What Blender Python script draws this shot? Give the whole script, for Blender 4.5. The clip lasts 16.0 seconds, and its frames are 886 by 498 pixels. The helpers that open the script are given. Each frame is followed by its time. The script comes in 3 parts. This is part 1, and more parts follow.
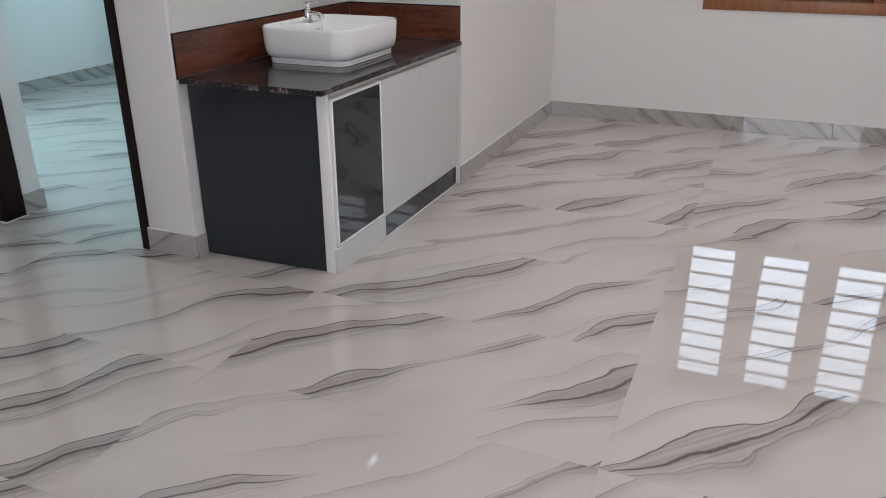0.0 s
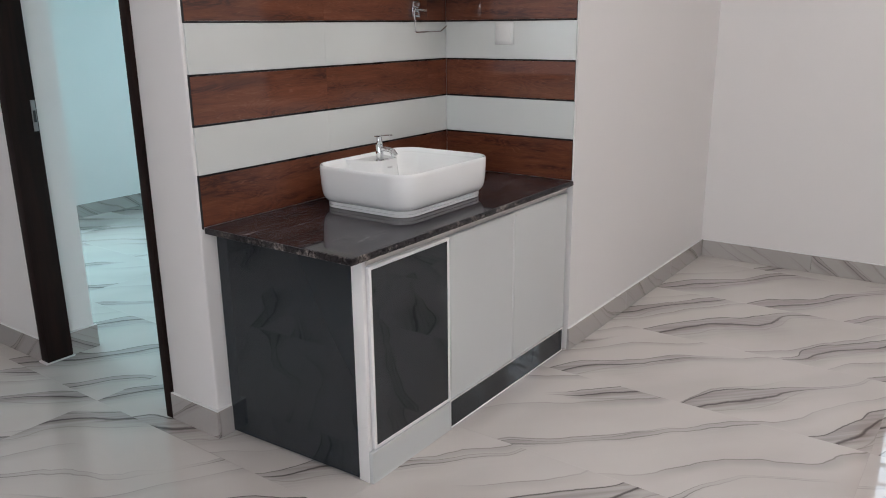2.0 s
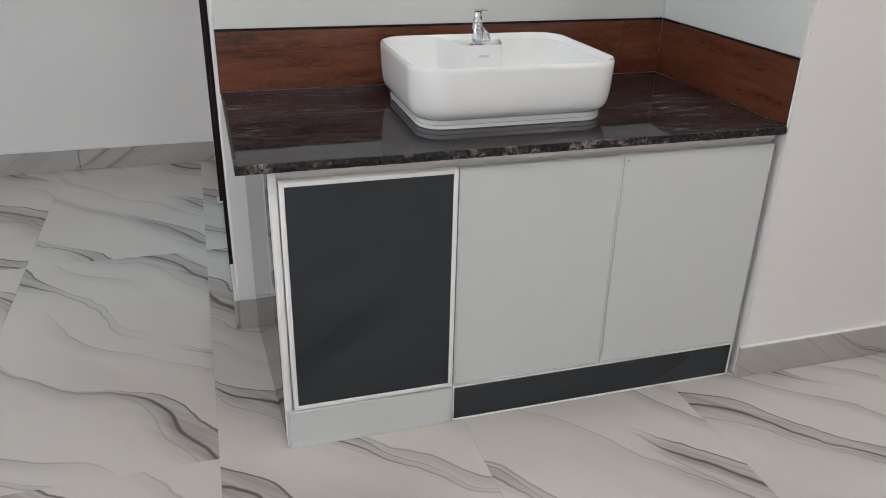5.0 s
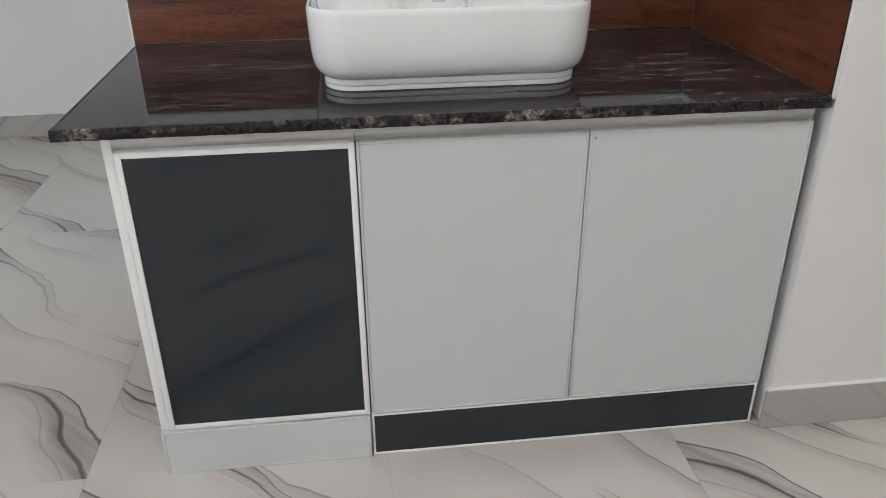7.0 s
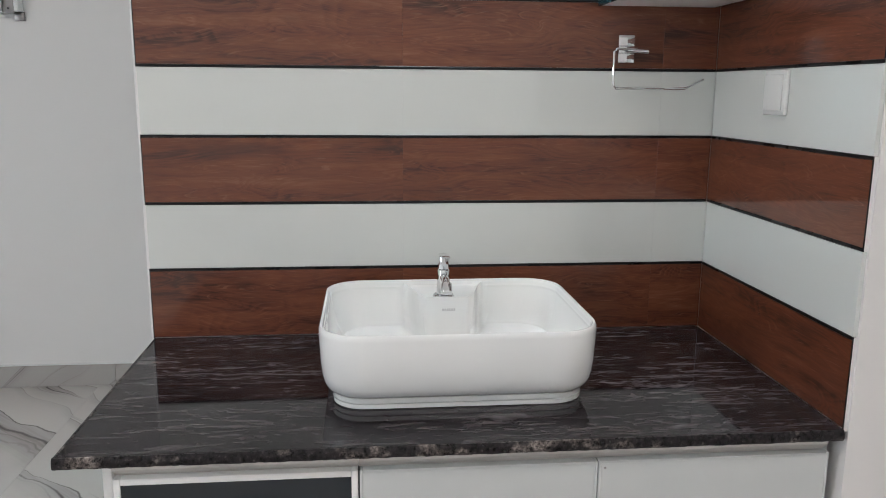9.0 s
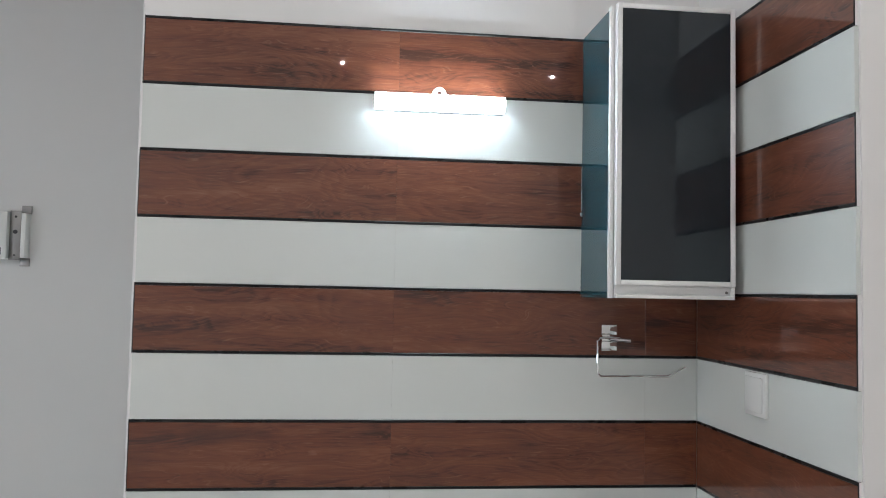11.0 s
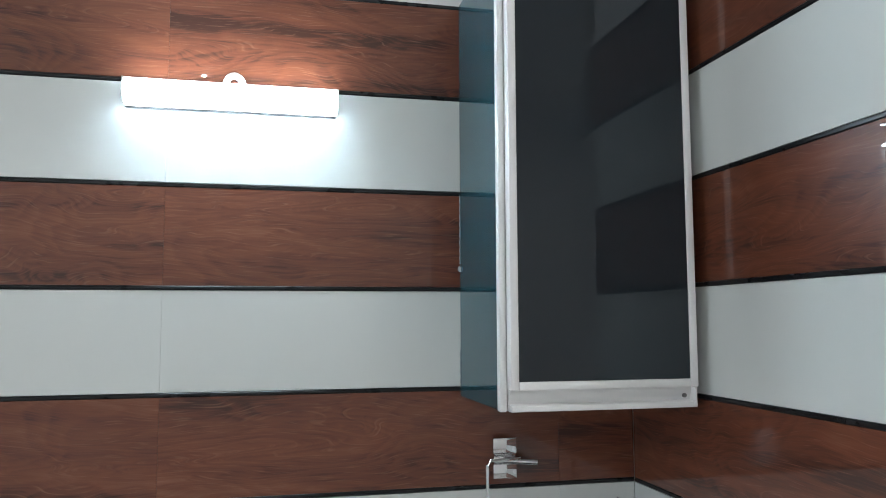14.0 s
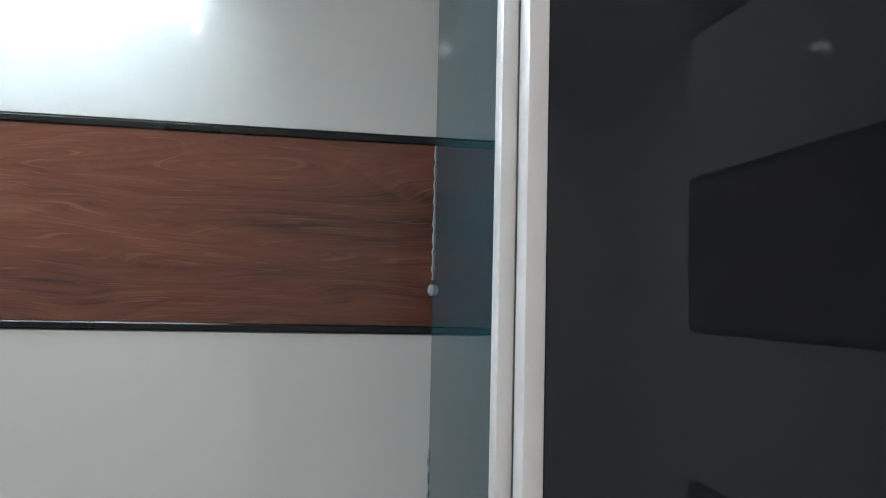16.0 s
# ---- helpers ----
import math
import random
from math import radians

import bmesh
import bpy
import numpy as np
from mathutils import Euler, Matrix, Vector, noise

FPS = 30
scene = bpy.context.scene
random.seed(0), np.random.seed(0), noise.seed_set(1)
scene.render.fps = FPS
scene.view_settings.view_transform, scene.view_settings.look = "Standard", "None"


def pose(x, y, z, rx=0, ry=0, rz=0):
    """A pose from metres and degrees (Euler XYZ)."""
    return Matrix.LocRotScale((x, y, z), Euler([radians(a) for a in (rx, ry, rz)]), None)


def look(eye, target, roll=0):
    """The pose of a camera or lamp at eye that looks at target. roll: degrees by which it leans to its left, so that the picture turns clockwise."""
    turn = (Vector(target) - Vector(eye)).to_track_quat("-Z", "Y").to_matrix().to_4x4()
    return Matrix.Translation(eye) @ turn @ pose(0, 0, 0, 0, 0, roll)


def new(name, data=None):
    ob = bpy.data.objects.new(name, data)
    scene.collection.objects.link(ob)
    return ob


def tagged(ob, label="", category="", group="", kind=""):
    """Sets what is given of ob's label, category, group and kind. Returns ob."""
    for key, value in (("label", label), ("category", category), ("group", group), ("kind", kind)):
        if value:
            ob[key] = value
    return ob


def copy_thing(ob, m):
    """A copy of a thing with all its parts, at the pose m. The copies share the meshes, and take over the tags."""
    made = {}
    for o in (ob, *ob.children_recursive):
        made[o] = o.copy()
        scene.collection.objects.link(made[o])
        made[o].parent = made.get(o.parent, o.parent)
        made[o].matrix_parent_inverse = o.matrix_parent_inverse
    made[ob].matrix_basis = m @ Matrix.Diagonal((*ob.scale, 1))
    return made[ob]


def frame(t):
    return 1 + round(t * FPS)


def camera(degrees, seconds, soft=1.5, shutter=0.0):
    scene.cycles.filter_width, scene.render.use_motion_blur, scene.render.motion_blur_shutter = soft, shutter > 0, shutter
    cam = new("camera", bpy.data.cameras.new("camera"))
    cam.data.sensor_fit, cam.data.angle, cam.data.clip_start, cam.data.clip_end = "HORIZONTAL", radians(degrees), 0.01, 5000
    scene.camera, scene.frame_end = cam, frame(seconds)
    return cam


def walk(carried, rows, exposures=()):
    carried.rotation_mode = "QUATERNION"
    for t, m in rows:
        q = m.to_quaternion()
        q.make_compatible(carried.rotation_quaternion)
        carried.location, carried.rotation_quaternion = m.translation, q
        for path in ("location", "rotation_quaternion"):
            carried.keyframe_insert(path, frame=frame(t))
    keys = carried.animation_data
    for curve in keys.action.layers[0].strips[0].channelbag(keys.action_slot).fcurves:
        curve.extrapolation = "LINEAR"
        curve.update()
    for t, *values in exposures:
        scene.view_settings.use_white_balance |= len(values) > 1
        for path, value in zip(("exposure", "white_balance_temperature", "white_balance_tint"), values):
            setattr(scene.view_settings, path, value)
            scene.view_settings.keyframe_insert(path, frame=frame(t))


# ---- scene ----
cam = camera(58.9, 16.0, 1.0)
PATH = [
    (0, (-2.329, -2.064, 1.276), (-0.632, -1.344, 0.501), -0.1),
    (0.5, (-2.103, -1.985, 1.311), (-0.377, -1.234, 0.636), 0.4),
    (1, (-1.93, -1.919, 1.337), (-0.215, -1.08, 0.741), -0.5),
    (1.5, (-1.7, -1.944, 1.342), (-0.056, -0.959, 0.769), -0.9),
    (2, (-1.489, -2.003, 1.332), (0.068, -0.876, 0.783), -0.6),
    (2.5, (-1.272, -2.029, 1.297), (0.235, -0.828, 0.761), 0.8),
    (3, (-1.001, -2.095, 1.283), (0.342, -0.743, 0.675), -0.1),
    (3.5, (-0.743, -2.183, 1.291), (0.276, -0.623, 0.564), -0.1),
    (4, (-0.501, -2.184, 1.257), (0.427, -0.575, 0.517), 1.6),
    (4.5, (-0.279, -2.169, 1.246), (0.512, -0.504, 0.468), 1.0),
    (4.7, (-0.179, -2.169, 1.257), (0.502, -0.472, 0.447), 1.2),
    (6.8, (0.466, -1.87, 1.121), (0.695, -0.106, 0.206), -0.3),
    (7, (0.477, -1.867, 1.118), (0.689, -0.097, 0.21), -0.4),
    (7.5, (0.492, -1.849, 1.168), (0.689, -0.032, 0.358), -0.2),
    (8, (0.486, -1.832, 1.215), (0.69, 0.049, 0.564), 0.1),
    (8.5, (0.496, -1.821, 1.256), (0.693, 0.1, 0.733), 0.2),
    (9, (0.5, -1.809, 1.295), (0.691, 0.143, 0.902), 0.4),
    (9.5, (0.507, -1.803, 1.35), (0.692, 0.175, 1.123), 0.6),
    (9.7, (0.492, -1.803, 1.357), (0.691, 0.181, 1.2), 0.9),
    (11.8, (0.508, -1.832, 1.562), (0.72, 0.136, 1.855), 1.0),
    (12, (0.523, -1.827, 1.569), (0.727, 0.13, 1.925), 0.9),
    (12.5, (0.55, -1.786, 1.618), (0.755, 0.16, 2.029), 0.8),
    (13, (0.555, -1.614, 1.572), (0.785, 0.339, 1.937), 0.5),
    (13.2, (0.57, -1.521, 1.577), (0.858, 0.439, 1.844), 0.1),
    (13.5, (0.616, -1.413, 1.585), (1.006, 0.537, 1.794), -0.2),
    (14, (0.725, -1.195, 1.604), (1.17, 0.746, 1.785), -0.2),
    (14.5, (0.79, -0.978, 1.602), (1.253, 0.96, 1.786), -0.2),
    (15, (0.84, -0.77, 1.628), (1.324, 1.162, 1.819), -0.4),
    (15.2, (0.867, -0.716, 1.629), (1.355, 1.212, 1.837), -0.1),
    (15.5, (0.918, -0.648, 1.648), (1.377, 1.285, 1.877), 0.4),
    (16, (0.92, -0.615, 1.678), (1.284, 1.348, 1.803), 1.3),
]
EXPOSURES = [(0.0, -0.30, 6220, 14), (1.0, -0.19, 6240, 13), (2.0, -0.13, 6240, 13), (4.5, -0.01, 6180, 10), (7.0, 0.02, 6150, 8), (9.5, 0.0, 6130, 9), (12.5, -0.44, 5930, 6), (14.5, -0.20, 5780, 4), (15.0, -0.32, 5870, 4), (15.5, -0.42, 5980, 5), (16.0, -0.52, 6060, 8)]
walk(cam, [(t, look(eye, target, roll)) for t, eye, target, roll in PATH], EXPOSURES)

# ---- world, sun, lamps ----
world = bpy.data.worlds.new("world")
scene.world = world
world.use_nodes = True
wn = world.node_tree.nodes
sky = wn.new("ShaderNodeTexSky")
sky.sky_type, sky.sun_disc = "NISHITA", False
sky.sun_elevation, sky.sun_rotation = radians(42), radians(200)
sky.air_density, sky.dust_density = 1.0, 2.5
wn["Background"].inputs["Strength"].default_value = 0.15
world.node_tree.links.new(sky.outputs[0], wn["Background"].inputs["Color"])

sun = new("sun", bpy.data.lights.new("sun", "SUN"))
sun.data.energy, sun.data.angle, sun.data.color = 1.2, radians(12), (1.0, 0.96, 0.9)
sun.matrix_world = look((0, 0, 8), (2.7, -4.5, 0))

CEIL, X_WEST = 3.08, -4.2
# near row and west-end spots are added for even light, the others known
SPOTS = [(x, y) for y0 in (-3.60, -1.6) for x, y in ((-2.34, y0 + 0.13), (-0.99, y0 + 0.07), (0.36, y0), (1.87, y0 - 0.09))]


def area(name, m, w, h, power, color):
    lamp = bpy.data.lights.new(name, "AREA")
    lamp.shape, lamp.size, lamp.size_y = "RECTANGLE", w, h
    lamp.energy, lamp.color = power, color
    ob = new(name, lamp)
    ob.matrix_world = m
    return ob


# daylight that the sky sends in at the north window of the next room; the west and east lamps are added at unseen
# openings
area("added_light_west", look((X_WEST - 0.1, -2.5, 1.385), (0, -2.5, 1.1)), 1.6, 1.25, 47, (0.90, 0.95, 1.0))
area("sky_light_bedroom", look((0.75, 4.3, 2.15), (1.2, 2.2, 0.85)), 1.3, 1.0, 120, (0.50, 0.94, 0.98))
# added lamp that evens the light on the next room's walls
area("added_light_bedroom_east", look((3.60, 1.9, 1.375), (0, 1.9, 1.3)), 1.4, 1.25, 24, (0.45, 0.93, 0.98))


# ---- materials ----
def material(name, color=(0.8, 0.8, 0.8), rough=0.5, metal=0.0, **more):
    m = bpy.data.materials.new(name)
    m.use_nodes = True
    b = m.node_tree.nodes["Principled BSDF"]
    b.inputs["Base Color"].default_value = (*color, 1)
    b.inputs["Roughness"].default_value = rough
    b.inputs["Metallic"].default_value = metal
    for key, value in more.items():
        b.inputs[key.replace("_", " ")].default_value = value
    return m


class Nodes:
    """Short hands for building a node tree."""

    def __init__(self, m):
        self.m, self.t = m, m.node_tree
        self.b = m.node_tree.nodes["Principled BSDF"]

    def add(self, kind, **values):
        n = self.t.nodes.new("ShaderNode" + kind)
        for key, value in values.items():
            n.inputs[key.replace("_", " ")].default_value = value
        return n

    def link(self, a, b):
        self.t.links.new(a, b)

    def math(self, op, a, b=None, clamp=False):
        n = self.t.nodes.new("ShaderNodeMath")
        n.operation, n.use_clamp = op, clamp
        for i, v in enumerate((a, b)):
            if v is None:
                continue
            if isinstance(v, (int, float)):
                n.inputs[i].default_value = v
            else:
                self.link(v, n.inputs[i])
        return n.outputs[0]

    def ramp(self, fac, stops, smooth=False):
        n = self.t.nodes.new("ShaderNodeValToRGB")
        r = n.color_ramp
        if smooth:
            r.interpolation = "EASE"
        while len(r.elements) < len(stops):
            r.elements.new(0.5)
        for e, (p, c) in zip(r.elements, stops):
            e.position = p
            e.color = (*c, 1) if isinstance(c, tuple) else (c, c, c, 1)
        self.link(fac, n.inputs[0])
        return n.outputs[0]

    def mix(self, fac, a, b, kind="MIX"):
        n = self.t.nodes.new("ShaderNodeMix")
        n.data_type, n.blend_type = "RGBA", kind
        for i, v in ((0, fac), (6, a), (7, b)):
            if isinstance(v, (int, float)):
                n.inputs[i].default_value = v
            elif isinstance(v, tuple):
                n.inputs[i].default_value = (*v, 1)
            else:
                self.link(v, n.inputs[i])
        return n.outputs[2]

    def coords(self, scale=(1, 1, 1), shift=0.0, turn=0.0):
        """Object coordinates, shifted piece by piece at random."""
        c = self.add("TexCoord")
        p = c.outputs["Object"]
        if shift:
            r = self.add("ObjectInfo").outputs["Random"]
            v = self.add("CombineXYZ")
            for i, k in enumerate((shift, shift * 1.7, shift * 0.6)):
                self.link(self.math("MULTIPLY", r, k), v.inputs[i])
            a = self.t.nodes.new("ShaderNodeVectorMath")
            self.link(p, a.inputs[0])
            self.link(v.outputs[0], a.inputs[1])
            p = a.outputs[0]
        mp = self.add("Mapping")
        mp.inputs["Scale"].default_value = scale
        mp.inputs["Rotation"].default_value = (0, 0, turn)
        self.link(p, mp.inputs["Vector"])
        return mp.outputs[0]

    def noise(self, vec, scale, detail=4.0, rough=0.55, distort=0.0):
        n = self.add("TexNoise", Scale=scale, Detail=detail, Roughness=rough, Distortion=distort)
        self.link(vec, n.inputs["Vector"])
        return n.outputs["Fac"]

    def bump(self, height, strength=0.1, distance=0.01):
        n = self.add("Bump", Strength=strength, Distance=distance)
        self.link(height, n.inputs["Height"])
        self.link(n.outputs[0], self.b.inputs["Normal"])

    def base(self, c):
        self.link(c, self.b.inputs["Base Color"])

    def rough(self, v):
        self.link(v, self.b.inputs["Roughness"])


def paint(name, color, rough=0.55):
    m = material(name, color, rough)
    n = Nodes(m)
    p = n.coords()
    big, fine = n.noise(p, 1.3, 3), n.noise(p, 90, 3)
    n.base(n.mix(n.math("MULTIPLY", big, 0.5), color, tuple(c * 0.93 for c in color)))
    n.bump(n.math("ADD", fine, n.math("MULTIPLY", n.noise(p, 9, 3), 1.5)), 0.06, 0.004)
    return m


def marble(name, tone=1.0, dense=1.0):
    """Polished porcelain: pale ground with long grey veins that cross each slab askew."""
    m = material(name, (0.6, 0.57, 0.55), 0.05)
    n = Nodes(m)
    c = n.add("TexCoord").outputs["Object"]
    r = n.add("ObjectInfo").outputs["Random"]
    sep = n.add("SeparateXYZ")
    n.link(c, sep.inputs[0])
    u, v, h = sep.outputs
    off = n.math("MULTIPLY", r, 37.0)
    # s runs across the veins, a along them
    s0 = n.math("ADD", n.math("ADD", n.math("MULTIPLY", u, 0.69), n.math("MULTIPLY", v, 0.72)), h)
    a = n.math("SUBTRACT", n.math("MULTIPLY", v, 0.69), n.math("MULTIPLY", u, 0.72))

    def field(ka, ks, shift, detail=1.0):
        q = n.add("CombineXYZ")
        n.link(n.math("ADD", n.math("MULTIPLY", a, ka), off), q.inputs[0])
        n.link(n.math("MULTIPLY", s0, ks), q.inputs[1])
        q.inputs[2].default_value = shift
        return n.noise(q.outputs[0], 1.0, detail, 0.5)

    def bow(f, amount):
        return n.math("MULTIPLY", n.math("SUBTRACT", f, 0.5), amount)

    # long swings, a shorter wave and a slight tremor
    s = n.math("ADD", s0, n.math("ADD", bow(field(1.7, 1.5, 3.0, 1.0), 0.40), n.math("ADD", bow(field(5.2, 4.0, 6.0, 1.0), 0.055), bow(field(21.0, 9.0, 16.0, 2.0), 0.012))))

    def vein_set(k, seed, along):
        """Place within a strip, whose strips are 1 / k metres wide, and a mask that lets each vein come and go."""
        q = n.math("ADD", n.math("MULTIPLY", s, k), n.math("MULTIPLY", r, 17.3 + seed))
        cell = n.math("FLOOR", q)
        d = n.math("SUBTRACT", q, cell)
        w = n.add("CombineXYZ")
        n.link(n.math("ADD", n.math("MULTIPLY", a, along), off), w.inputs[0])
        n.link(n.math("MULTIPLY", cell, 3.7), w.inputs[1])
        w.inputs[2].default_value = seed
        return d, n.noise(w.outputs[0], 1.0, 1.0, 0.5)

    def line(d, at, width):
        x = n.math("DIVIDE", n.math("ABSOLUTE", n.math("SUBTRACT", d, at)), width)
        return n.math("MULTIPLY", n.math("SUBTRACT", 1.0, x, True), 1.3, True)

    d1, m1 = vein_set(3.1 * dense, 1.0, 1.25)
    d2, m2 = vein_set(4.3 * dense, 5.0, 1.1)
    mask = n.ramp(m1, [(0.38, 0.0), (0.52, 1.0)])
    faint = n.ramp(m2, [(0.44, 0.0), (0.60, 1.0)])
    swell = field(3.0, 4.0, 21.0, 1.0)
    big = n.ramp(m1, [(0.42, 0.2), (0.60, 1.0)], True)
    wide = n.math("ADD", 0.006, n.math("MULTIPLY", n.math("MULTIPLY", swell, big), 0.045))
    gap = n.math("ADD", 0.51, n.math("MULTIPLY", n.math("MULTIPLY", swell, big), 0.36))
    dark = n.math("MULTIPLY", line(d1, 0.50, wide), mask)
    side_line = n.math("MULTIPLY", line(d1, gap, n.math("MULTIPLY", wide, 0.55)), mask)
    side_line2 = n.math("MULTIPLY", line(d1, n.math("SUBTRACT", 1.03, gap), 0.013), n.math("MULTIPLY", mask, mask))
    thin = n.math("MULTIPLY", line(d2, 0.5, 0.016), faint)
    ribbon = n.math("MULTIPLY", n.math("LESS_THAN", d1, gap), n.math("GREATER_THAN", d1, 0.495))
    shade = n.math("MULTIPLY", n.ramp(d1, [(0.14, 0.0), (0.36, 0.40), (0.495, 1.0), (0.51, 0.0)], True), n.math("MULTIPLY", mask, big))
    shade = n.math("MAXIMUM", shade, n.math("MULTIPLY", n.math("MULTIPLY", ribbon, mask), 0.70))
    # brush marks along the grey of the ribbons
    brush = n.ramp(field(2.2, 62.0, 31.0, 2.0), [(0.36, 0.55), (0.62, 1.0)])
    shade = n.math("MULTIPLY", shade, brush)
    haze = n.math("MULTIPLY", n.ramp(d2, [(0.26, 0.0), (0.49, 1.0), (0.52, 0.0)], True), faint)
    wash = n.ramp(field(1.6, 3.4, 9.0, 2.0), [(0.48, 0.0), (0.72, 1.0)])
    ground = n.mix(n.math("MULTIPLY", wash, 0.42), tuple(tone * c for c in (0.59, 0.56, 0.537)), tuple(tone * c for c in (0.46, 0.425, 0.405)))
    col = n.mix(n.math("MULTIPLY", haze, 0.55), ground, (0.36, 0.33, 0.315))
    col = n.mix(n.math("MULTIPLY", shade, 0.86), col, (0.215, 0.19, 0.178))
    col = n.mix(n.math("MULTIPLY", thin, 0.62), col, (0.19, 0.17, 0.16))
    col = n.mix(n.math("MULTIPLY", side_line, 0.85), col, (0.10, 0.088, 0.084))
    col = n.mix(n.math("MULTIPLY", side_line2, 0.30), col, (0.16, 0.14, 0.135))
    col = n.mix(n.math("MULTIPLY", dark, 0.84), col, (0.070, 0.060, 0.057))
    n.base(col)
    smear = n.add("TexNoise", Scale=5.0, Detail=4.0)
    n.link(c, smear.inputs["Vector"])
    n.rough(n.ramp(smear.outputs["Fac"], [(0.3, 0.002), (0.75, 0.010)]))
    n.b.inputs["Specular IOR Level"].default_value = 0.72
    return m


def wood_tile(name):
    """Glazed tile with a printed red-brown wood grain along its length."""
    m = material(name, (0.15, 0.05, 0.03), 0.12)
    n = Nodes(m)
    p = n.coords((1.0, 1.0, 1.0), 9.0)
    def stretched(scale, size, detail, rough, distort):
        mp = n.add("Mapping")
        mp.inputs["Scale"].default_value = scale
        n.link(p, mp.inputs["Vector"])
        return n.noise(mp.outputs[0], size, detail, rough, distort)

    # growth rings: contour lines of a slow field, which close round knots
    slow = stretched((3.2, 1.0, 13.0), 1.0, 2.0, 0.45, 0.7)
    rings = n.math("FRACT", n.math("MULTIPLY", slow, 13.0))
    rings = n.ramp(rings, [(0.0, 0.0), (0.75, 1.0), (1.0, 0.0)], True)
    sp = n.add("SeparateXYZ")
    n.link(p, sp.inputs[0])

    def bent(kx, kz, ks, detail, rough):
        """Fibres that run along the tile and swing round where the slow field peaks."""
        q = n.add("CombineXYZ")
        n.link(n.math("MULTIPLY", sp.outputs[0], kx), q.inputs[0])
        n.link(n.math("ADD", n.math("MULTIPLY", sp.outputs[2], kz), n.math("MULTIPLY", slow, ks)), q.inputs[1])
        return n.noise(q.outputs[0], 1.0, detail, rough, 0.3)

    fibre = bent(12.0, 330.0, 34.0, 4.0, 0.7)
    fleck = n.ramp(bent(20.0, 520.0, 52.0, 2.0, 0.6), [(0.58, 0.0), (0.72, 1.0)])
    patch = stretched((2.4, 1.0, 24.0), 1.0, 4.0, 0.55, 0.5)
    knot = n.ramp(stretched((4.0, 1.0, 15.0), 1.0, 1.5, 0.4, 0.5), [(0.66, 0.0), (0.82, 1.0)], True)
    f = n.math("ADD", n.math("MULTIPLY", patch, 0.64), n.math("ADD", n.math("MULTIPLY", fibre, 0.32), n.math("MULTIPLY", rings, 0.06)))
    col = n.ramp(f, [(0.37, (0.046, 0.0135, 0.0075)), (0.46, (0.116, 0.034, 0.0165)), (0.58, (0.160, 0.049, 0.0225)), (0.74, (0.215, 0.090, 0.050))])
    col = n.mix(n.math("MULTIPLY", fleck, 0.30), col, (0.33, 0.165, 0.105))
    n.base(n.mix(n.math("MULTIPLY", knot, 0.42), col, (0.035, 0.013, 0.009)))
    n.rough(n.ramp(fibre, [(0.3, 0.34), (0.8, 0.46)]))
    n.b.inputs["Specular IOR Level"].default_value = 0.3
    n.b.inputs["Coat Weight"].default_value = 0.85
    n.b.inputs["Coat Roughness"].default_value = 0.014
    n.bump(n.math("ADD", n.math("MULTIPLY", fibre, 0.25), n.math("MULTIPLY", patch, 0.5)), 0.02, 0.001)
    return m


def timber(name, dark, light, rough=0.4, scale=1.0):
    m = material(name, light, rough)
    n = Nodes(m)
    p = n.coords((30 * scale, 30 * scale, 2.0 * scale), 5.0)
    g = n.noise(p, 1.0, 5, 0.6, 0.6)
    n.base(n.ramp(g, [(0.3, dark), (0.7, light)]))
    n.bump(g, 0.08, 0.002)
    return m


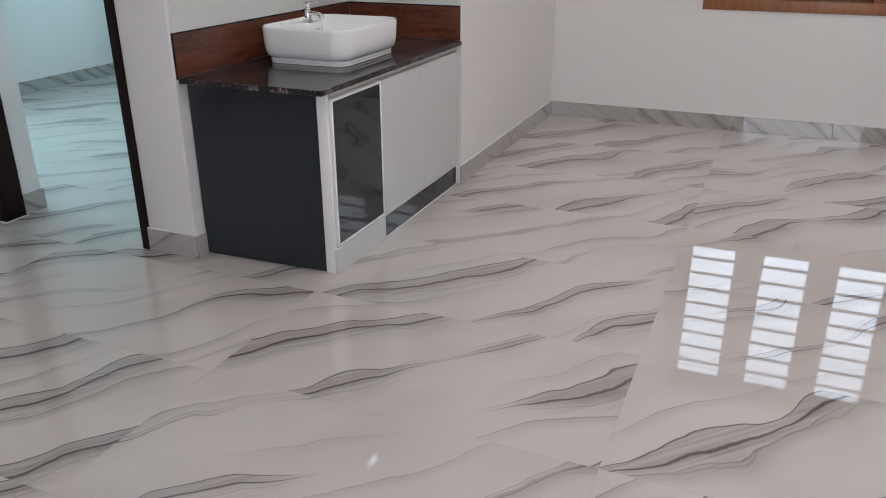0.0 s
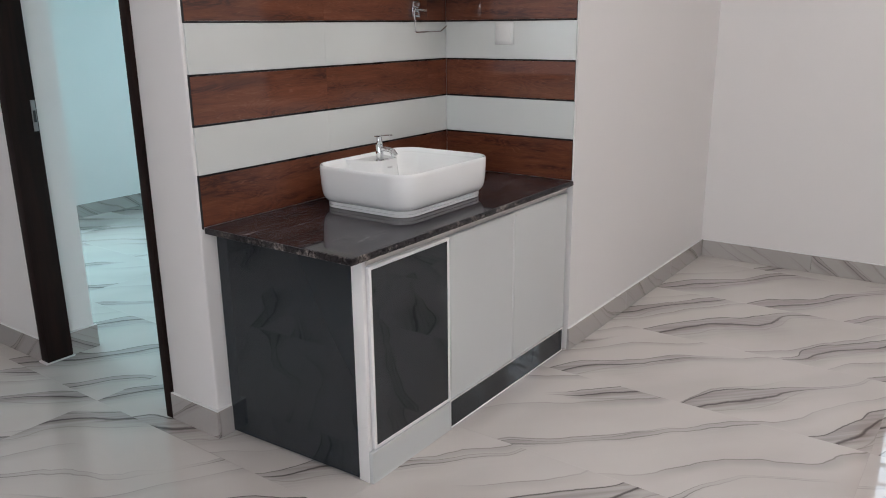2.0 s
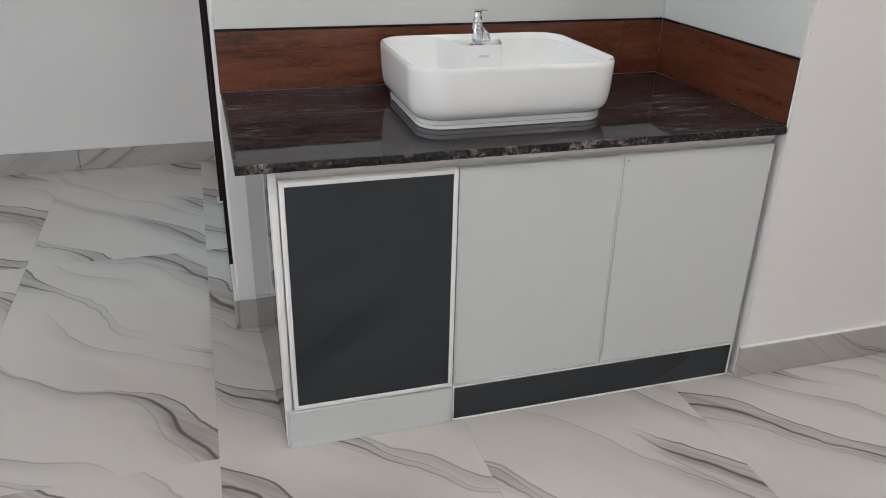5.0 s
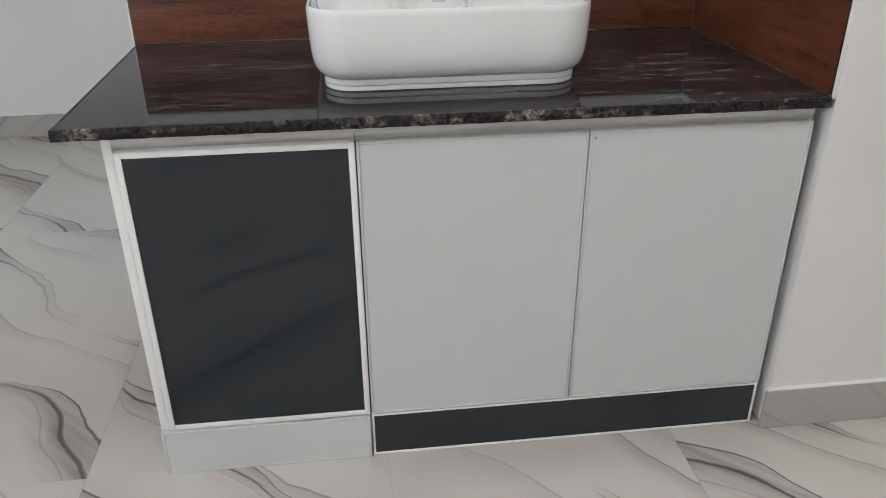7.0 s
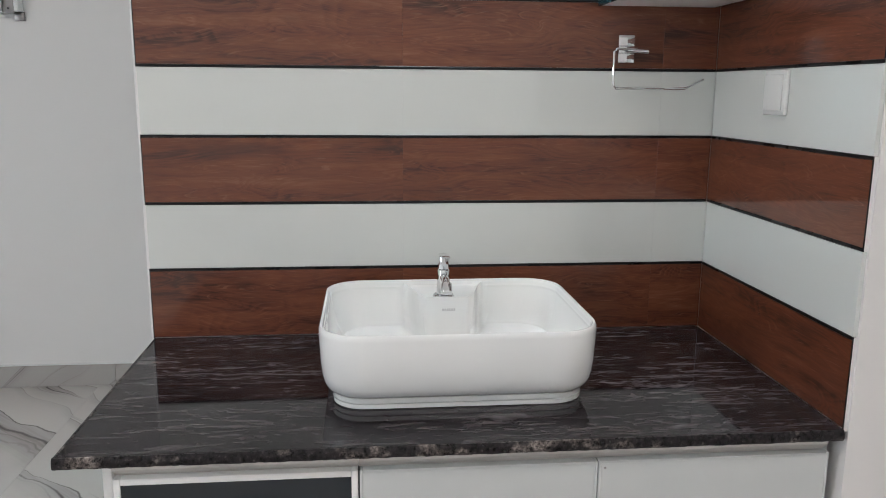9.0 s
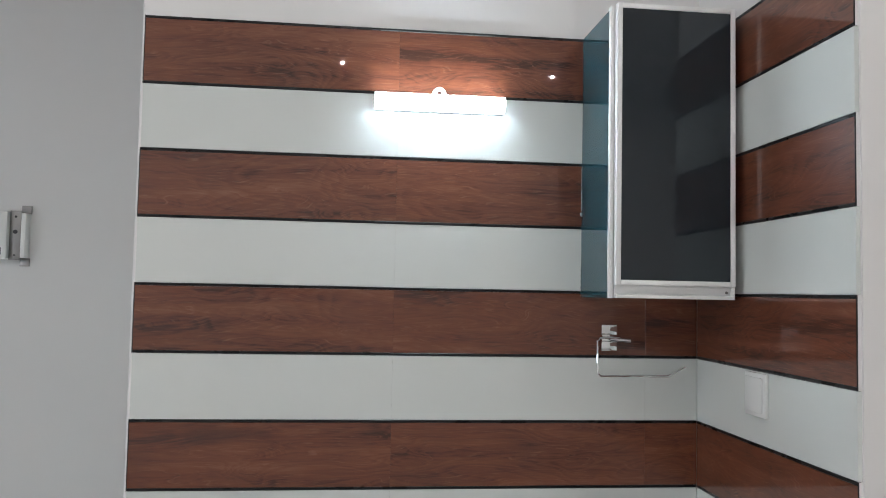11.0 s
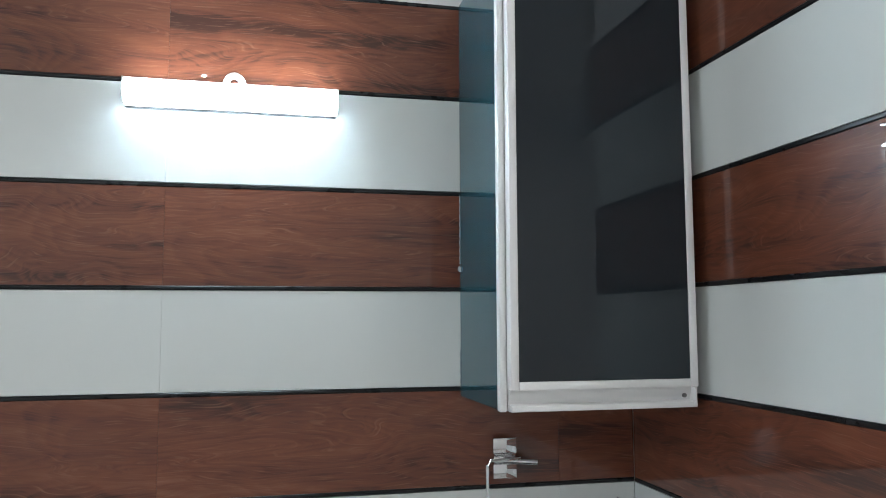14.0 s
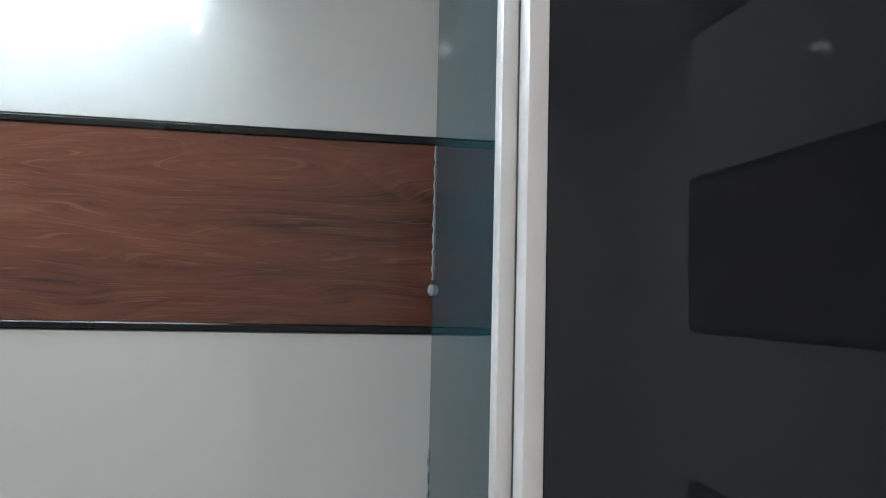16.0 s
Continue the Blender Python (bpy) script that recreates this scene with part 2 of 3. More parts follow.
def granite(name, cut=False):
    """Polished black granite with wavy purple-brown and grey streaks."""
    m = material(name, (0.03, 0.025, 0.028), 0.06)
    n = Nodes(m)
    p = n.coords((1, 1, 1))
    st = n.add("Mapping")
    st.inputs["Scale"].default_value = (28.0, 80.0, 60.0)
    n.link(p, st.inputs["Vector"])
    streak = n.noise(st.outputs[0], 1.0, 5, 0.65, 1.0)
    cl = n.add("Mapping")
    cl.inputs["Scale"].default_value = (3.0, 9.0, 9.0)
    n.link(p, cl.inputs["Vector"])
    cloud = n.noise(cl.outputs[0], 1.0, 3)
    f = n.math("ADD", n.math("MULTIPLY", streak, 0.72), n.math("MULTIPLY", cloud, 0.28))
    col = n.ramp(f, [(0.40, (0.004, 0.003, 0.004)), (0.50, (0.016, 0.011, 0.014)), (0.60, (0.046, 0.037, 0.041)), (0.72, (0.15, 0.132, 0.136))])
    # short pale dashes that lie along the slab
    wv = n.add("Mapping")
    wv.inputs["Scale"].default_value = (15.0, 85.0, 85.0)
    n.link(p, wv.inputs["Vector"])
    dash = n.ramp(n.noise(wv.outputs[0], 1.0, 4, 0.62, 0.8), [(0.50, 0.0), (0.74, 1.0)])
    n.base(n.mix(n.math("MULTIPLY", dash, n.ramp(cloud, [(0.36, 0.12), (0.62, 0.75)])), col, (0.22, 0.20, 0.21)))
    n.b.inputs["Specular IOR Level"].default_value = 0.26
    n.rough(n.ramp(streak, [(0.3, 0.03), (0.8, 0.075)]))
    n.bump(cloud, 0.05, 0.004)
    if cut:
        fleck = n.noise(p, 110, 4, 0.7)
        patch = n.ramp(n.noise(p, 17, 3, 0.6), [(0.51, 0.0), (0.62, 1.0)])
        crumb = n.ramp(fleck, [(0.40, (0.02, 0.017, 0.017)), (0.52, (0.15, 0.125, 0.115)), (0.66, (0.40, 0.35, 0.32))])
        n.base(n.mix(patch, n.ramp(fleck, [(0.45, (0.006, 0.005, 0.006)), (0.62, (0.03, 0.025, 0.027)), (0.72, (0.12, 0.1, 0.1))]), crumb))
        n.rough(n.ramp(fleck, [(0.3, 0.2), (0.8, 0.5)]))
        n.bump(fleck, 0.5, 0.004)
    return m


def dark_glass(name, color=(0.015, 0.0205, 0.026)):
    m = material(name, color, 0.04)
    n = Nodes(m)
    p = n.coords()
    n.rough(n.ramp(n.noise(p, 6, 4), [(0.35, 0.012), (0.8, 0.04)]))
    n.b.inputs["Specular IOR Level"].default_value = 0.56
    return m


def plain(name, color, rough, metal=0.0, amount=0.08, scale=12):
    m = material(name, color, rough, metal)
    n = Nodes(m)
    f = n.noise(n.coords(), scale, 4)
    n.base(n.mix(f, tuple(min(1, c * (1 + amount)) for c in color), tuple(c * (1 - amount) for c in color)))
    n.rough(n.ramp(f, [(0.2, rough * 0.8), (0.8, min(1.0, rough * 1.25))]))
    return m


def glow(name, color, strength):
    m = material(name, color, 0.4)
    b = m.node_tree.nodes["Principled BSDF"]
    b.inputs["Emission Color"].default_value = (*color, 1)
    b.inputs["Emission Strength"].default_value = strength
    return m


def clear_glass(name):
    m = material(name, (1, 1, 1), 0.0)
    t = m.node_tree
    clear, gloss, mix, fres = (t.nodes.new("ShaderNode" + k) for k in ("BsdfTransparent", "BsdfGlossy", "MixShader", "Fresnel"))
    clear.inputs[0].default_value = (0.93, 0.97, 0.98, 1)
    gloss.inputs["Roughness"].default_value = 0.02
    t.links.new(fres.outputs[0], mix.inputs[0])
    t.links.new(clear.outputs[0], mix.inputs[1])
    t.links.new(gloss.outputs[0], mix.inputs[2])
    t.links.new(mix.outputs[0], t.nodes["Material Output"].inputs[0])
    return m


WALL = paint("wall_paint", (0.79, 0.775, 0.765))
CEILING = paint("ceiling_paint", (0.80, 0.78, 0.76), 0.7)
MARBLE = marble("marble_tile")
SKIRT = marble("marble_skirting", 0.72, 3.0)
GROUT = plain("floor_grout", (0.45, 0.42, 0.40), 0.7)
WOOD_TILE = wood_tile("wood_look_tile")
WHITE_TILE = plain("white_glazed_tile", (0.67, 0.695, 0.675), 0.03, 0, 0.015, 5)
wavy = Nodes(WHITE_TILE)
wavy.bump(wavy.noise(wavy.coords((1, 1, 1), 5.0), 26, 2), 0.05, 0.004)
BLACK_TRIM = plain("black_trim", (0.010, 0.010, 0.011), 0.28)
BLACK_TRIM.node_tree.nodes["Principled BSDF"].inputs["Specular IOR Level"].default_value = 0.3
WHITE_GROUT = plain("tile_bed", (0.62, 0.60, 0.58), 0.8)
GRANITE = granite("black_granite")
CHIPPED = granite("cut_granite_edge", True)
DARK = dark_glass("dark_back_painted_glass")
TEAL = dark_glass("teal_tinted_glass", (0.020, 0.062, 0.078))
WHITE_PANEL = plain("white_gloss_panel", (0.60, 0.62, 0.618), 0.22, 0, 0.012, 3)
ALU = plain("white_aluminium", (0.84, 0.835, 0.825), 0.33, 0, 0.03, 20)
RAIL = plain("brushed_profile", (0.66, 0.63, 0.60), 0.35, 0.0, 0.05, 40)
CERAMIC = plain("white_ceramic", (0.89, 0.905, 0.90), 0.03, 0, 0.008, 3)
CERAMIC.node_tree.nodes["Principled BSDF"].inputs["Coat Weight"].default_value = 0.5
CHROME = plain("chrome", (0.78, 0.79, 0.80), 0.06, 1.0, 0.03)
STEEL = plain("dull_steel", (0.30, 0.29, 0.285), 0.35, 0.9, 0.1, 30)
PLASTIC = plain("white_plastic", (0.79, 0.80, 0.79), 0.3, 0, 0.015)
# black plastic, also the painted dark of gaps, holes and the recess outside
BLACK = plain("black_plastic_and_shade", (0.015, 0.015, 0.016), 0.4)
FRAME_WOOD = timber("dark_door_wood", (0.006, 0.0025, 0.002), (0.018, 0.007, 0.005), 0.7)
FRAME_WOOD.node_tree.nodes["Principled BSDF"].inputs["Specular IOR Level"].default_value = 0.22
TEAK = timber("teak_frame_wood", (0.20, 0.075, 0.028), (0.34, 0.14, 0.055), 0.35)
SASH = timber("teak_sash_wood", (0.15, 0.058, 0.026), (0.25, 0.10, 0.046), 0.4)
BAR = plain("black_iron", (0.012, 0.012, 0.014), 0.35, 0.4)
GLASS = clear_glass("window_glass")
SEALANT = plain("clear_sealant", (0.36, 0.37, 0.37), 0.2)
TUBE = glow("lamp_diffuser", (0.82, 0.94, 1.0), 80)
SPOT_GLOW = glow("spot_diffuser", (1.0, 0.80, 0.55), 14)
OUT_WALL = paint("outside_paint", (0.26, 0.34, 0.39), 0.7)
EARTH = plain("paved_ground", (0.22, 0.20, 0.19), 0.8, 0, 0.25, 3)


# ---- mesh helpers ----
def box(x0, x1, y0, y1, z0, z1, bevel=0.0, seg=2, bm=None):
    bm = bm or bmesh.new()
    r = bmesh.ops.create_cube(bm, size=1.0)
    m = Matrix.Translation(((x0 + x1) / 2, (y0 + y1) / 2, (z0 + z1) / 2)) @ Matrix.Diagonal((x1 - x0, y1 - y0, z1 - z0, 1))
    bmesh.ops.transform(bm, matrix=m, verts=r["verts"])
    if bevel:
        edges = list({e for v in r["verts"] for e in v.link_edges})
        bmesh.ops.bevel(bm, geom=edges, offset=bevel, segments=seg, affect="EDGES", profile=0.5)
    return bm


def cyl(p, q, r0, r1=None, n=24, bm=None, bevel=0.0):
    bm = bm or bmesh.new()
    p, q = Vector(p), Vector(q)
    d = q - p
    r = bmesh.ops.create_cone(bm, cap_ends=True, segments=n, radius1=r0, radius2=r0 if r1 is None else r1, depth=d.length)
    m = Matrix.Translation((p + q) / 2) @ d.to_track_quat("Z", "Y").to_matrix().to_4x4()
    bmesh.ops.transform(bm, matrix=m, verts=r["verts"])
    if bevel:
        caps = [e for e in {e for v in r["verts"] for e in v.link_edges} if any(len(f.verts) > 4 for f in e.link_faces)]
        bmesh.ops.bevel(bm, geom=caps, offset=bevel, segments=2, affect="EDGES", profile=0.5)
    return bm


def tube(points, r, n=12, bm=None):
    """A round rod swept along points."""
    bm = bm or bmesh.new()
    pts = [Vector(p) for p in points]
    rings = []
    for i, p in enumerate(pts):
        d = (pts[min(i + 1, len(pts) - 1)] - pts[max(i - 1, 0)]).normalized()
        q = d.to_track_quat("Z", "Y")
        rings.append([bm.verts.new(p + q @ Vector((r * math.cos(k * math.tau / n), r * math.sin(k * math.tau / n), 0))) for k in range(n)])
    for a, b in zip(rings, rings[1:]):
        # rings may be turned against each other: join by nearest start
        s = min(range(n), key=lambda k: (b[k].co - a[0].co).length)
        for k in range(n):
            bm.faces.new((a[k], a[(k + 1) % n], b[(s + k + 1) % n], b[(s + k) % n]))
    bm.faces.new(rings[0][::-1])
    bm.faces.new(rings[-1])
    bmesh.ops.recalc_face_normals(bm, faces=bm.faces)
    return bm


def ring(cx, cy, z, w, d, r, n=8):
    """Points of a rounded rectangle, anticlockwise."""
    pts = []
    for sx, sy, a0 in ((1, 1, 0), (-1, 1, 90), (-1, -1, 180), (1, -1, 270)):
        for i in range(n + 1):
            a = radians(a0 + 90 * i / n)
            pts.append(Vector((cx + sx * (w / 2 - r) + r * math.cos(a), cy + sy * (d / 2 - r) + r * math.sin(a), z)))
    return pts


def loft(rings, cap_first=True, cap_last=True):
    bm = bmesh.new()
    vs = [[bm.verts.new(p) for p in r] for r in rings]
    n = len(vs[0])
    for a, b in zip(vs, vs[1:]):
        for k in range(n):
            bm.faces.new((a[k], a[(k + 1) % n], b[(k + 1) % n], b[k]))
    if cap_first:
        bm.faces.new(vs[0][::-1])
    if cap_last:
        bm.faces.new(vs[-1])
    bmesh.ops.recalc_face_normals(bm, faces=bm.faces)
    return bm


def finish(name, bm, mat, smooth=True):
    mesh = bpy.data.meshes.new(name)
    bm.to_mesh(mesh)
    bm.free()
    mesh.materials.append(mat)
    if smooth:
        # level faces stay flat, so that they mirror without bending
        mesh.polygons.foreach_set("use_smooth", [max(abs(c) for c in p.normal) < 0.99999 for p in mesh.polygons])
        mesh.set_sharp_from_angle(angle=radians(35))
    return mesh


def part(name, bm, mat, parent=None, label="", smooth=True):
    ob = new(name, finish(name, bm, mat, smooth))
    ob.parent = parent
    if label:
        ob["label"] = label
    return ob


def thing(name, label, category, at=(0, 0, 0), group=""):
    ob = new(name)
    ob.empty_display_size = 0.05
    ob.location = at
    return tagged(ob, label, category, group)


def structure(name, bm, mat, label, category):
    return tagged(part(name, bm, mat), label, category, kind="structure")


# ---- walls, ceiling ----
X_E, Y_S, X_W, Y_N = 3.04, -4.6, X_WEST, 1.65     # inner faces of the hall
PIER = -0.007                                     # face of the wall that holds the doorway
FRONT = -0.615                                    # face of the wall beside the alcove
DOOR0, DOOR1 = 0.25, 1.125                        # outer edges of the door frame
ROOM_Y, ROOM_X = 3.43, 3.5
structure("wall_alcove", box(PIER, 1.45, 0.008, DOOR0, 0, CEIL, 0.007, 3), WALL, "white painted wall at the back of the wash alcove", "wall")
structure("wall_alcove_side", box(1.323, 1.50, FRONT, DOOR0 - 0.01, 0, CEIL), WALL, "white painted side wall of the wash alcove", "wall")
structure("wall_north", box(1.50, X_E + 0.2, FRONT, FRONT + 0.2, 0, CEIL), WALL, "plain white painted wall beside the alcove", "wall")
bm = box(PIER - 0.008, 0.20, DOOR1, Y_N + 0.2, 0, CEIL)
box(0.085, 0.20, DOOR1 - 0.03, DOOR1, 0, CEIL, bm=bm)
box(0.085, 0.20, DOOR0, DOOR0 + 0.03, 0, CEIL, bm=bm)
box(PIER - 0.008, 0.20, DOOR0 + 0.03, DOOR1 - 0.03, 2.12, CEIL, bm=bm)
structure("wall_doorway", bm, WALL, "white painted wall round the doorway to the next room", "wall")
structure("wall_northwest", box(X_W, PIER - 0.008, Y_N, Y_N + 0.2, 0, CEIL), WALL, "white painted wall beyond the doorway", "wall")
# window opening added out of view, for cool daylight from the west
bm = box(X_W - 0.2, X_W, Y_S, -3.3, 0, CEIL)
box(X_W - 0.2, X_W, -1.7, Y_N + 0.2, 0, CEIL, bm=bm)
box(X_W - 0.2, X_W, -3.3, -1.7, 0, 0.75, bm=bm)
box(X_W - 0.2, X_W, -3.3, -1.7, 2.02, CEIL, bm=bm)
structure("wall_west", bm, WALL, "plain white painted wall with an added, unseen window opening", "wall")
structure("wall_south", box(X_W - 0.2, X_E + 0.2, Y_S - 0.2, Y_S, 0, CEIL), WALL, "plain white painted wall", "wall")

WY0, WY1, WZ0, WZ1 = -3.055, -1.563, 0.752, 2.02  # window of the hall
bm = box(X_E, X_E + 0.2, Y_S, WY0, 0, CEIL)
box(X_E, X_E + 0.2, WY1, FRONT, 0, CEIL, bm=bm)
box(X_E, X_E + 0.2, WY0, WY1, 0, WZ0, bm=bm)
box(X_E, X_E + 0.2, WY0, WY1, WZ1, CEIL, bm=bm)
structure("wall_east", bm, WALL, "white painted wall with a wooden window", "wall")

BX0, BX1, BZ0, BZ1 = 0.28, 1.19, 0.72, 1.98      # window of the next room
bm = box(0.0, BX0, ROOM_Y, ROOM_Y + 0.2, 0, CEIL)
box(BX1, ROOM_X, ROOM_Y, ROOM_Y + 0.2, 0, CEIL, bm=bm)
box(BX0, BX1, ROOM_Y, ROOM_Y + 0.2, 0, BZ0, bm=bm)
box(BX0, BX1, ROOM_Y, ROOM_Y + 0.2, BZ1, CEIL, bm=bm)
structure("wall_room_north", bm, WALL, "white painted far wall of the next room", "wall")
structure("wall_room_west", box(0.0, 0.2, Y_N + 0.2, ROOM_Y, 0, CEIL), WALL, "white painted wall of the next room", "wall")
# unseen opening added to hold the east lamp
bm = box(ROOM_X, ROOM_X + 0.2, 0.07, 1.2, 0, CEIL)
box(ROOM_X, ROOM_X + 0.2, 2.6, ROOM_Y + 0.2, 0, CEIL, bm=bm)
box(ROOM_X, ROOM_X + 0.2, 1.2, 2.6, 0, 0.75, bm=bm)
box(ROOM_X, ROOM_X + 0.2, 1.2, 2.6, 2.0, CEIL, bm=bm)
structure("wall_room_east", bm, WALL, "white painted wall of the next room", "wall")
structure("wall_room_south", box(1.50, ROOM_X, 0.07, DOOR0, 0, CEIL), WALL, "white painted wall of the next room", "wall")
roof = box(X_W - 0.2, X_E + 0.2, Y_S - 0.2, 1.85, CEIL, CEIL + 0.15)
box(X_E + 0.2, ROOM_X + 0.2, 0.07, 1.85, CEIL, CEIL + 0.15, bm=roof)
box(0.0, ROOM_X + 0.2, 1.85, ROOM_Y + 0.2, CEIL, CEIL + 0.15, bm=roof)
structure("ceiling", roof, CEILING, "flat white painted ceiling", "ceiling")
slab = box(X_W - 0.2, X_E + 0.2, Y_S - 0.2, 1.803, -0.15, -0.0012)
box(X_E + 0.2, ROOM_X + 0.2, 0.07, 1.803, -0.15, -0.0012, bm=slab)
box(0.0, ROOM_X + 0.2, 1.803, ROOM_Y + 0.2, -0.15, -0.0012, bm=slab)
floor = structure("floor", slab, GROUT, "polished marble-look tiled floor with grey veins", "floor")
structure("ground", box(-60, 60, -60, 60, -0.45, -0.35), EARTH, "paved ground outside the house", "ground")

# ---- skirting, cut from the floor tile ----
SK_H, SK_T = 0.097, 0.012


def skirting(name, a, b, out):
    """Runs from a to b along a wall; out: the side it stands on."""
    base = tagged(new(name), "grey-veined marble skirting tile along the wall foot", "baseboard", kind="structure")
    a, b, out = Vector((*a, 0)), Vector((*b, 0)), Vector((*out, 0))
    d = (b - a).normalized()
    length = (b - a).length
    pos = 0.0
    while pos < length - 0.01:
        w = min(0.6, length - pos)
        bm = box(0.001, w - 0.001, 0, SK_T, 0, SK_H, 0.0015, 1)
        ob = part("skirting_tile", bm, SKIRT, base)
        p = a + d * pos
        ob.matrix_world = Matrix((
            (d.x, out.x, 0, p.x), (d.y, out.y, 0, p.y), (0, 0, 1, 0), (0, 0, 0, 1)))
        bead = part("paint_line", box(0, w, 0, SK_T * 0.85, SK_H, SK_H + 0.0035, 0.001, 1), PLASTIC, base)
        bead.matrix_world = ob.matrix_world
        if d.x * out.y - d.y * out.x < 0:
            ob.data.flip_normals()
            bead.data.flip_normals()
        pos += w
    return base


skirting("baseboard_1", (PIER, 0.008), (0.058, 0.008), (0, -1))
skirting("baseboard_2", (PIER, 0.008 - SK_T), (PIER, DOOR0), (-1, 0))
skirting("baseboard_3", (1.323 - SK_T, FRONT), (X_E, FRONT), (0, -1))
skirting("baseboard_4", (X_E, FRONT - SK_T), (X_E, Y_S), (-1, 0))
skirting("baseboard_5", (PIER - 0.008, DOOR1), (PIER - 0.008, Y_N), (-1, 0))
skirting("baseboard_6", (PIER - 0.008 - SK_T, Y_N), (X_W, Y_N), (0, -1))
skirting("baseboard_7", (0.085, DOOR1 - 0.03), (0.20 + SK_T, DOOR1 - 0.03), (0, -1))
skirting("baseboard_8", (0.20, ROOM_Y), (ROOM_X, ROOM_Y), (0, -1))

# ---- doorway to the next room ----
door = tagged(new("door_1"), "dark-stained wooden door frame with a steel strike plate", "door frame", kind="structure")
part("post", box(PIER - 0.012, 0.085, DOOR0, DOOR0 + 0.036, 0, 2.12, 0.003), FRAME_WOOD, door)
post = part("post", box(PIER - 0.018, 0.085, DOOR1 - 0.052, DOOR1, 0, 2.12, 0.003), FRAME_WOOD, door)
part("head", box(PIER - 0.012, 0.085, DOOR0 + 0.036, DOOR1 - 0.052, 2.065, 2.12, 0.003), FRAME_WOOD, door)
bm = box(0.062, 0.080, DOOR1 - 0.055, DOOR1 - 0.052, 0.95, 1.07, 0.001)
part("strike_plate", bm, STEEL, post, "small steel strike plate")
part("bolt_hole", box(0.066, 0.076, DOOR1 - 0.0565, DOOR1 - 0.055, 0.985, 1.03), BLACK, post)
part("mortar_patch", box(PIER - 0.03, 0.09, DOOR1 - 0.058, DOOR1 + 0.004, 0.0, 0.006, 0.002), WHITE_GROUT, post, "rough white cement at the foot")

# ---- window of the hall ----
win = tagged(new("window_1"), "teak window with three glazed sashes behind black iron bars", "window", kind="structure")
F = 0.066
wx0, wx1 = X_E - 0.012, X_E + 0.075
part("frame_stile", box(wx0, wx1, WY1 - F, WY1, WZ0, WZ1, 0.004), TEAK, win)
part("frame_stile", box(wx0, wx1, WY0, WY0 + F, WZ0, WZ1, 0.004), TEAK, win)
part("frame_sill", box(wx0, wx1, WY0 + F, WY1 - F, WZ0, WZ0 + F, 0.004), TEAK, win)
part("frame_head", box(wx0, wx1, WY0 + F, WY1 - F, WZ1 - F, WZ1, 0.004), TEAK, win)
inner = (WY1 - WY0 - 4 * F) / 3
for k in range(3):
    y1 = WY1 - F - k * (inner + F)
    y0 = y1 - inner
    if k < 2:
        part("mullion", box(wx0, wx1, y0 - F, y0, WZ0 + F, WZ1 - F, 0.004), TEAK, win)
    sash = part("sash", box(X_E + 0.078, X_E + 0.115, y1 - 0.062, y1 + 0.02, WZ0 + F - 0.02, WZ1 - F + 0.02, 0.003), SASH, win)
    part("sash_stile", box(X_E + 0.078, X_E + 0.115, y0 - 0.02, y0 + 0.062, WZ0 + F - 0.02, WZ1 - F + 0.02, 0.003), SASH, sash)
    part("sash_rail", box(X_E + 0.079, X_E + 0.114, y0 + 0.062, y1 - 0.062, WZ0 + F - 0.02, WZ0 + F + 0.055, 0.003), SASH, sash)
    part("sash_rail", box(X_E + 0.079, X_E + 0.114, y0 + 0.062, y1 - 0.062, WZ1 - F - 0.055, WZ1 - F + 0.02, 0.003), SASH, sash)
    g = part("pane", box(X_E + 0.094, X_E + 0.098, y0 + 0.056, y1 - 0.056, WZ0 + F + 0.05, WZ1 - F - 0.05), GLASS, sash, smooth=False)
    g.visible_shadow = False
    part("latch", cyl((X_E + 0.076, y0 + 0.035, 0.965), (X_E + 0.07, y0 + 0.02, 0.985), 0.004, n=8), CHROME, sash)
    for i in range(9):
        z = WZ0 + F + 0.116 + i * 0.119
        part("bar", cyl((X_E + 0.035, y0 - 0.01, z), (X_E + 0.035, y1 + 0.01, z), 0.0105, n=12), BAR, win)

# ---- window of the next room ----
win2 = tagged(new("window_2"), "teak window with iron bars in the next room", "window", kind="structure")
wy0, wy1 = ROOM_Y - 0.012, ROOM_Y + 0.075
part("frame_stile", box(BX0, BX0 + F, wy0, wy1, BZ0, BZ1, 0.004), TEAK, win2)
part("frame_stile", box(BX1 - F, BX1, wy0, wy1, BZ0, BZ1, 0.004), TEAK, win2)
part("frame_sill", box(BX0 + F, BX1 - F, wy0, wy1, BZ0, BZ0 + F, 0.004), TEAK, win2)
part("frame_head", box(BX0 + F, BX1 - F, wy0, wy1, BZ1 - F, BZ1, 0.004), TEAK, win2)
for i in range(9):
    z = BZ0 + F + 0.11 + i * 0.119
    part("bar", cyl((BX0 + F - 0.01, ROOM_Y + 0.03, z), (BX1 - F + 0.01, ROOM_Y + 0.03, z), 0.0085, n=12), BAR, win2)
part("sash_rail", box(BX0 + F, BX1 - F, ROOM_Y + 0.078, ROOM_Y + 0.11, BZ0 + F - 0.01, BZ0 + F + 0.06, 0.003), SASH, win2)

# ---- alcove: striped wall tiles ----
B0, STEP, N_BANDS = 0.890, 0.1523, 9
TOP = B0 + STEP * 8
X_R = 1.315
JOINTS = [0.003, 0.583, 1.186, X_R]
back = tagged(new("tiling_back"), "alternate wood-look and white glazed tiles with black strips", "wall tiles", kind="structure")
side = tagged(new("tiling_side"), "alternate wood-look and white glazed tiles with black strips", "wall tiles", kind="structure")


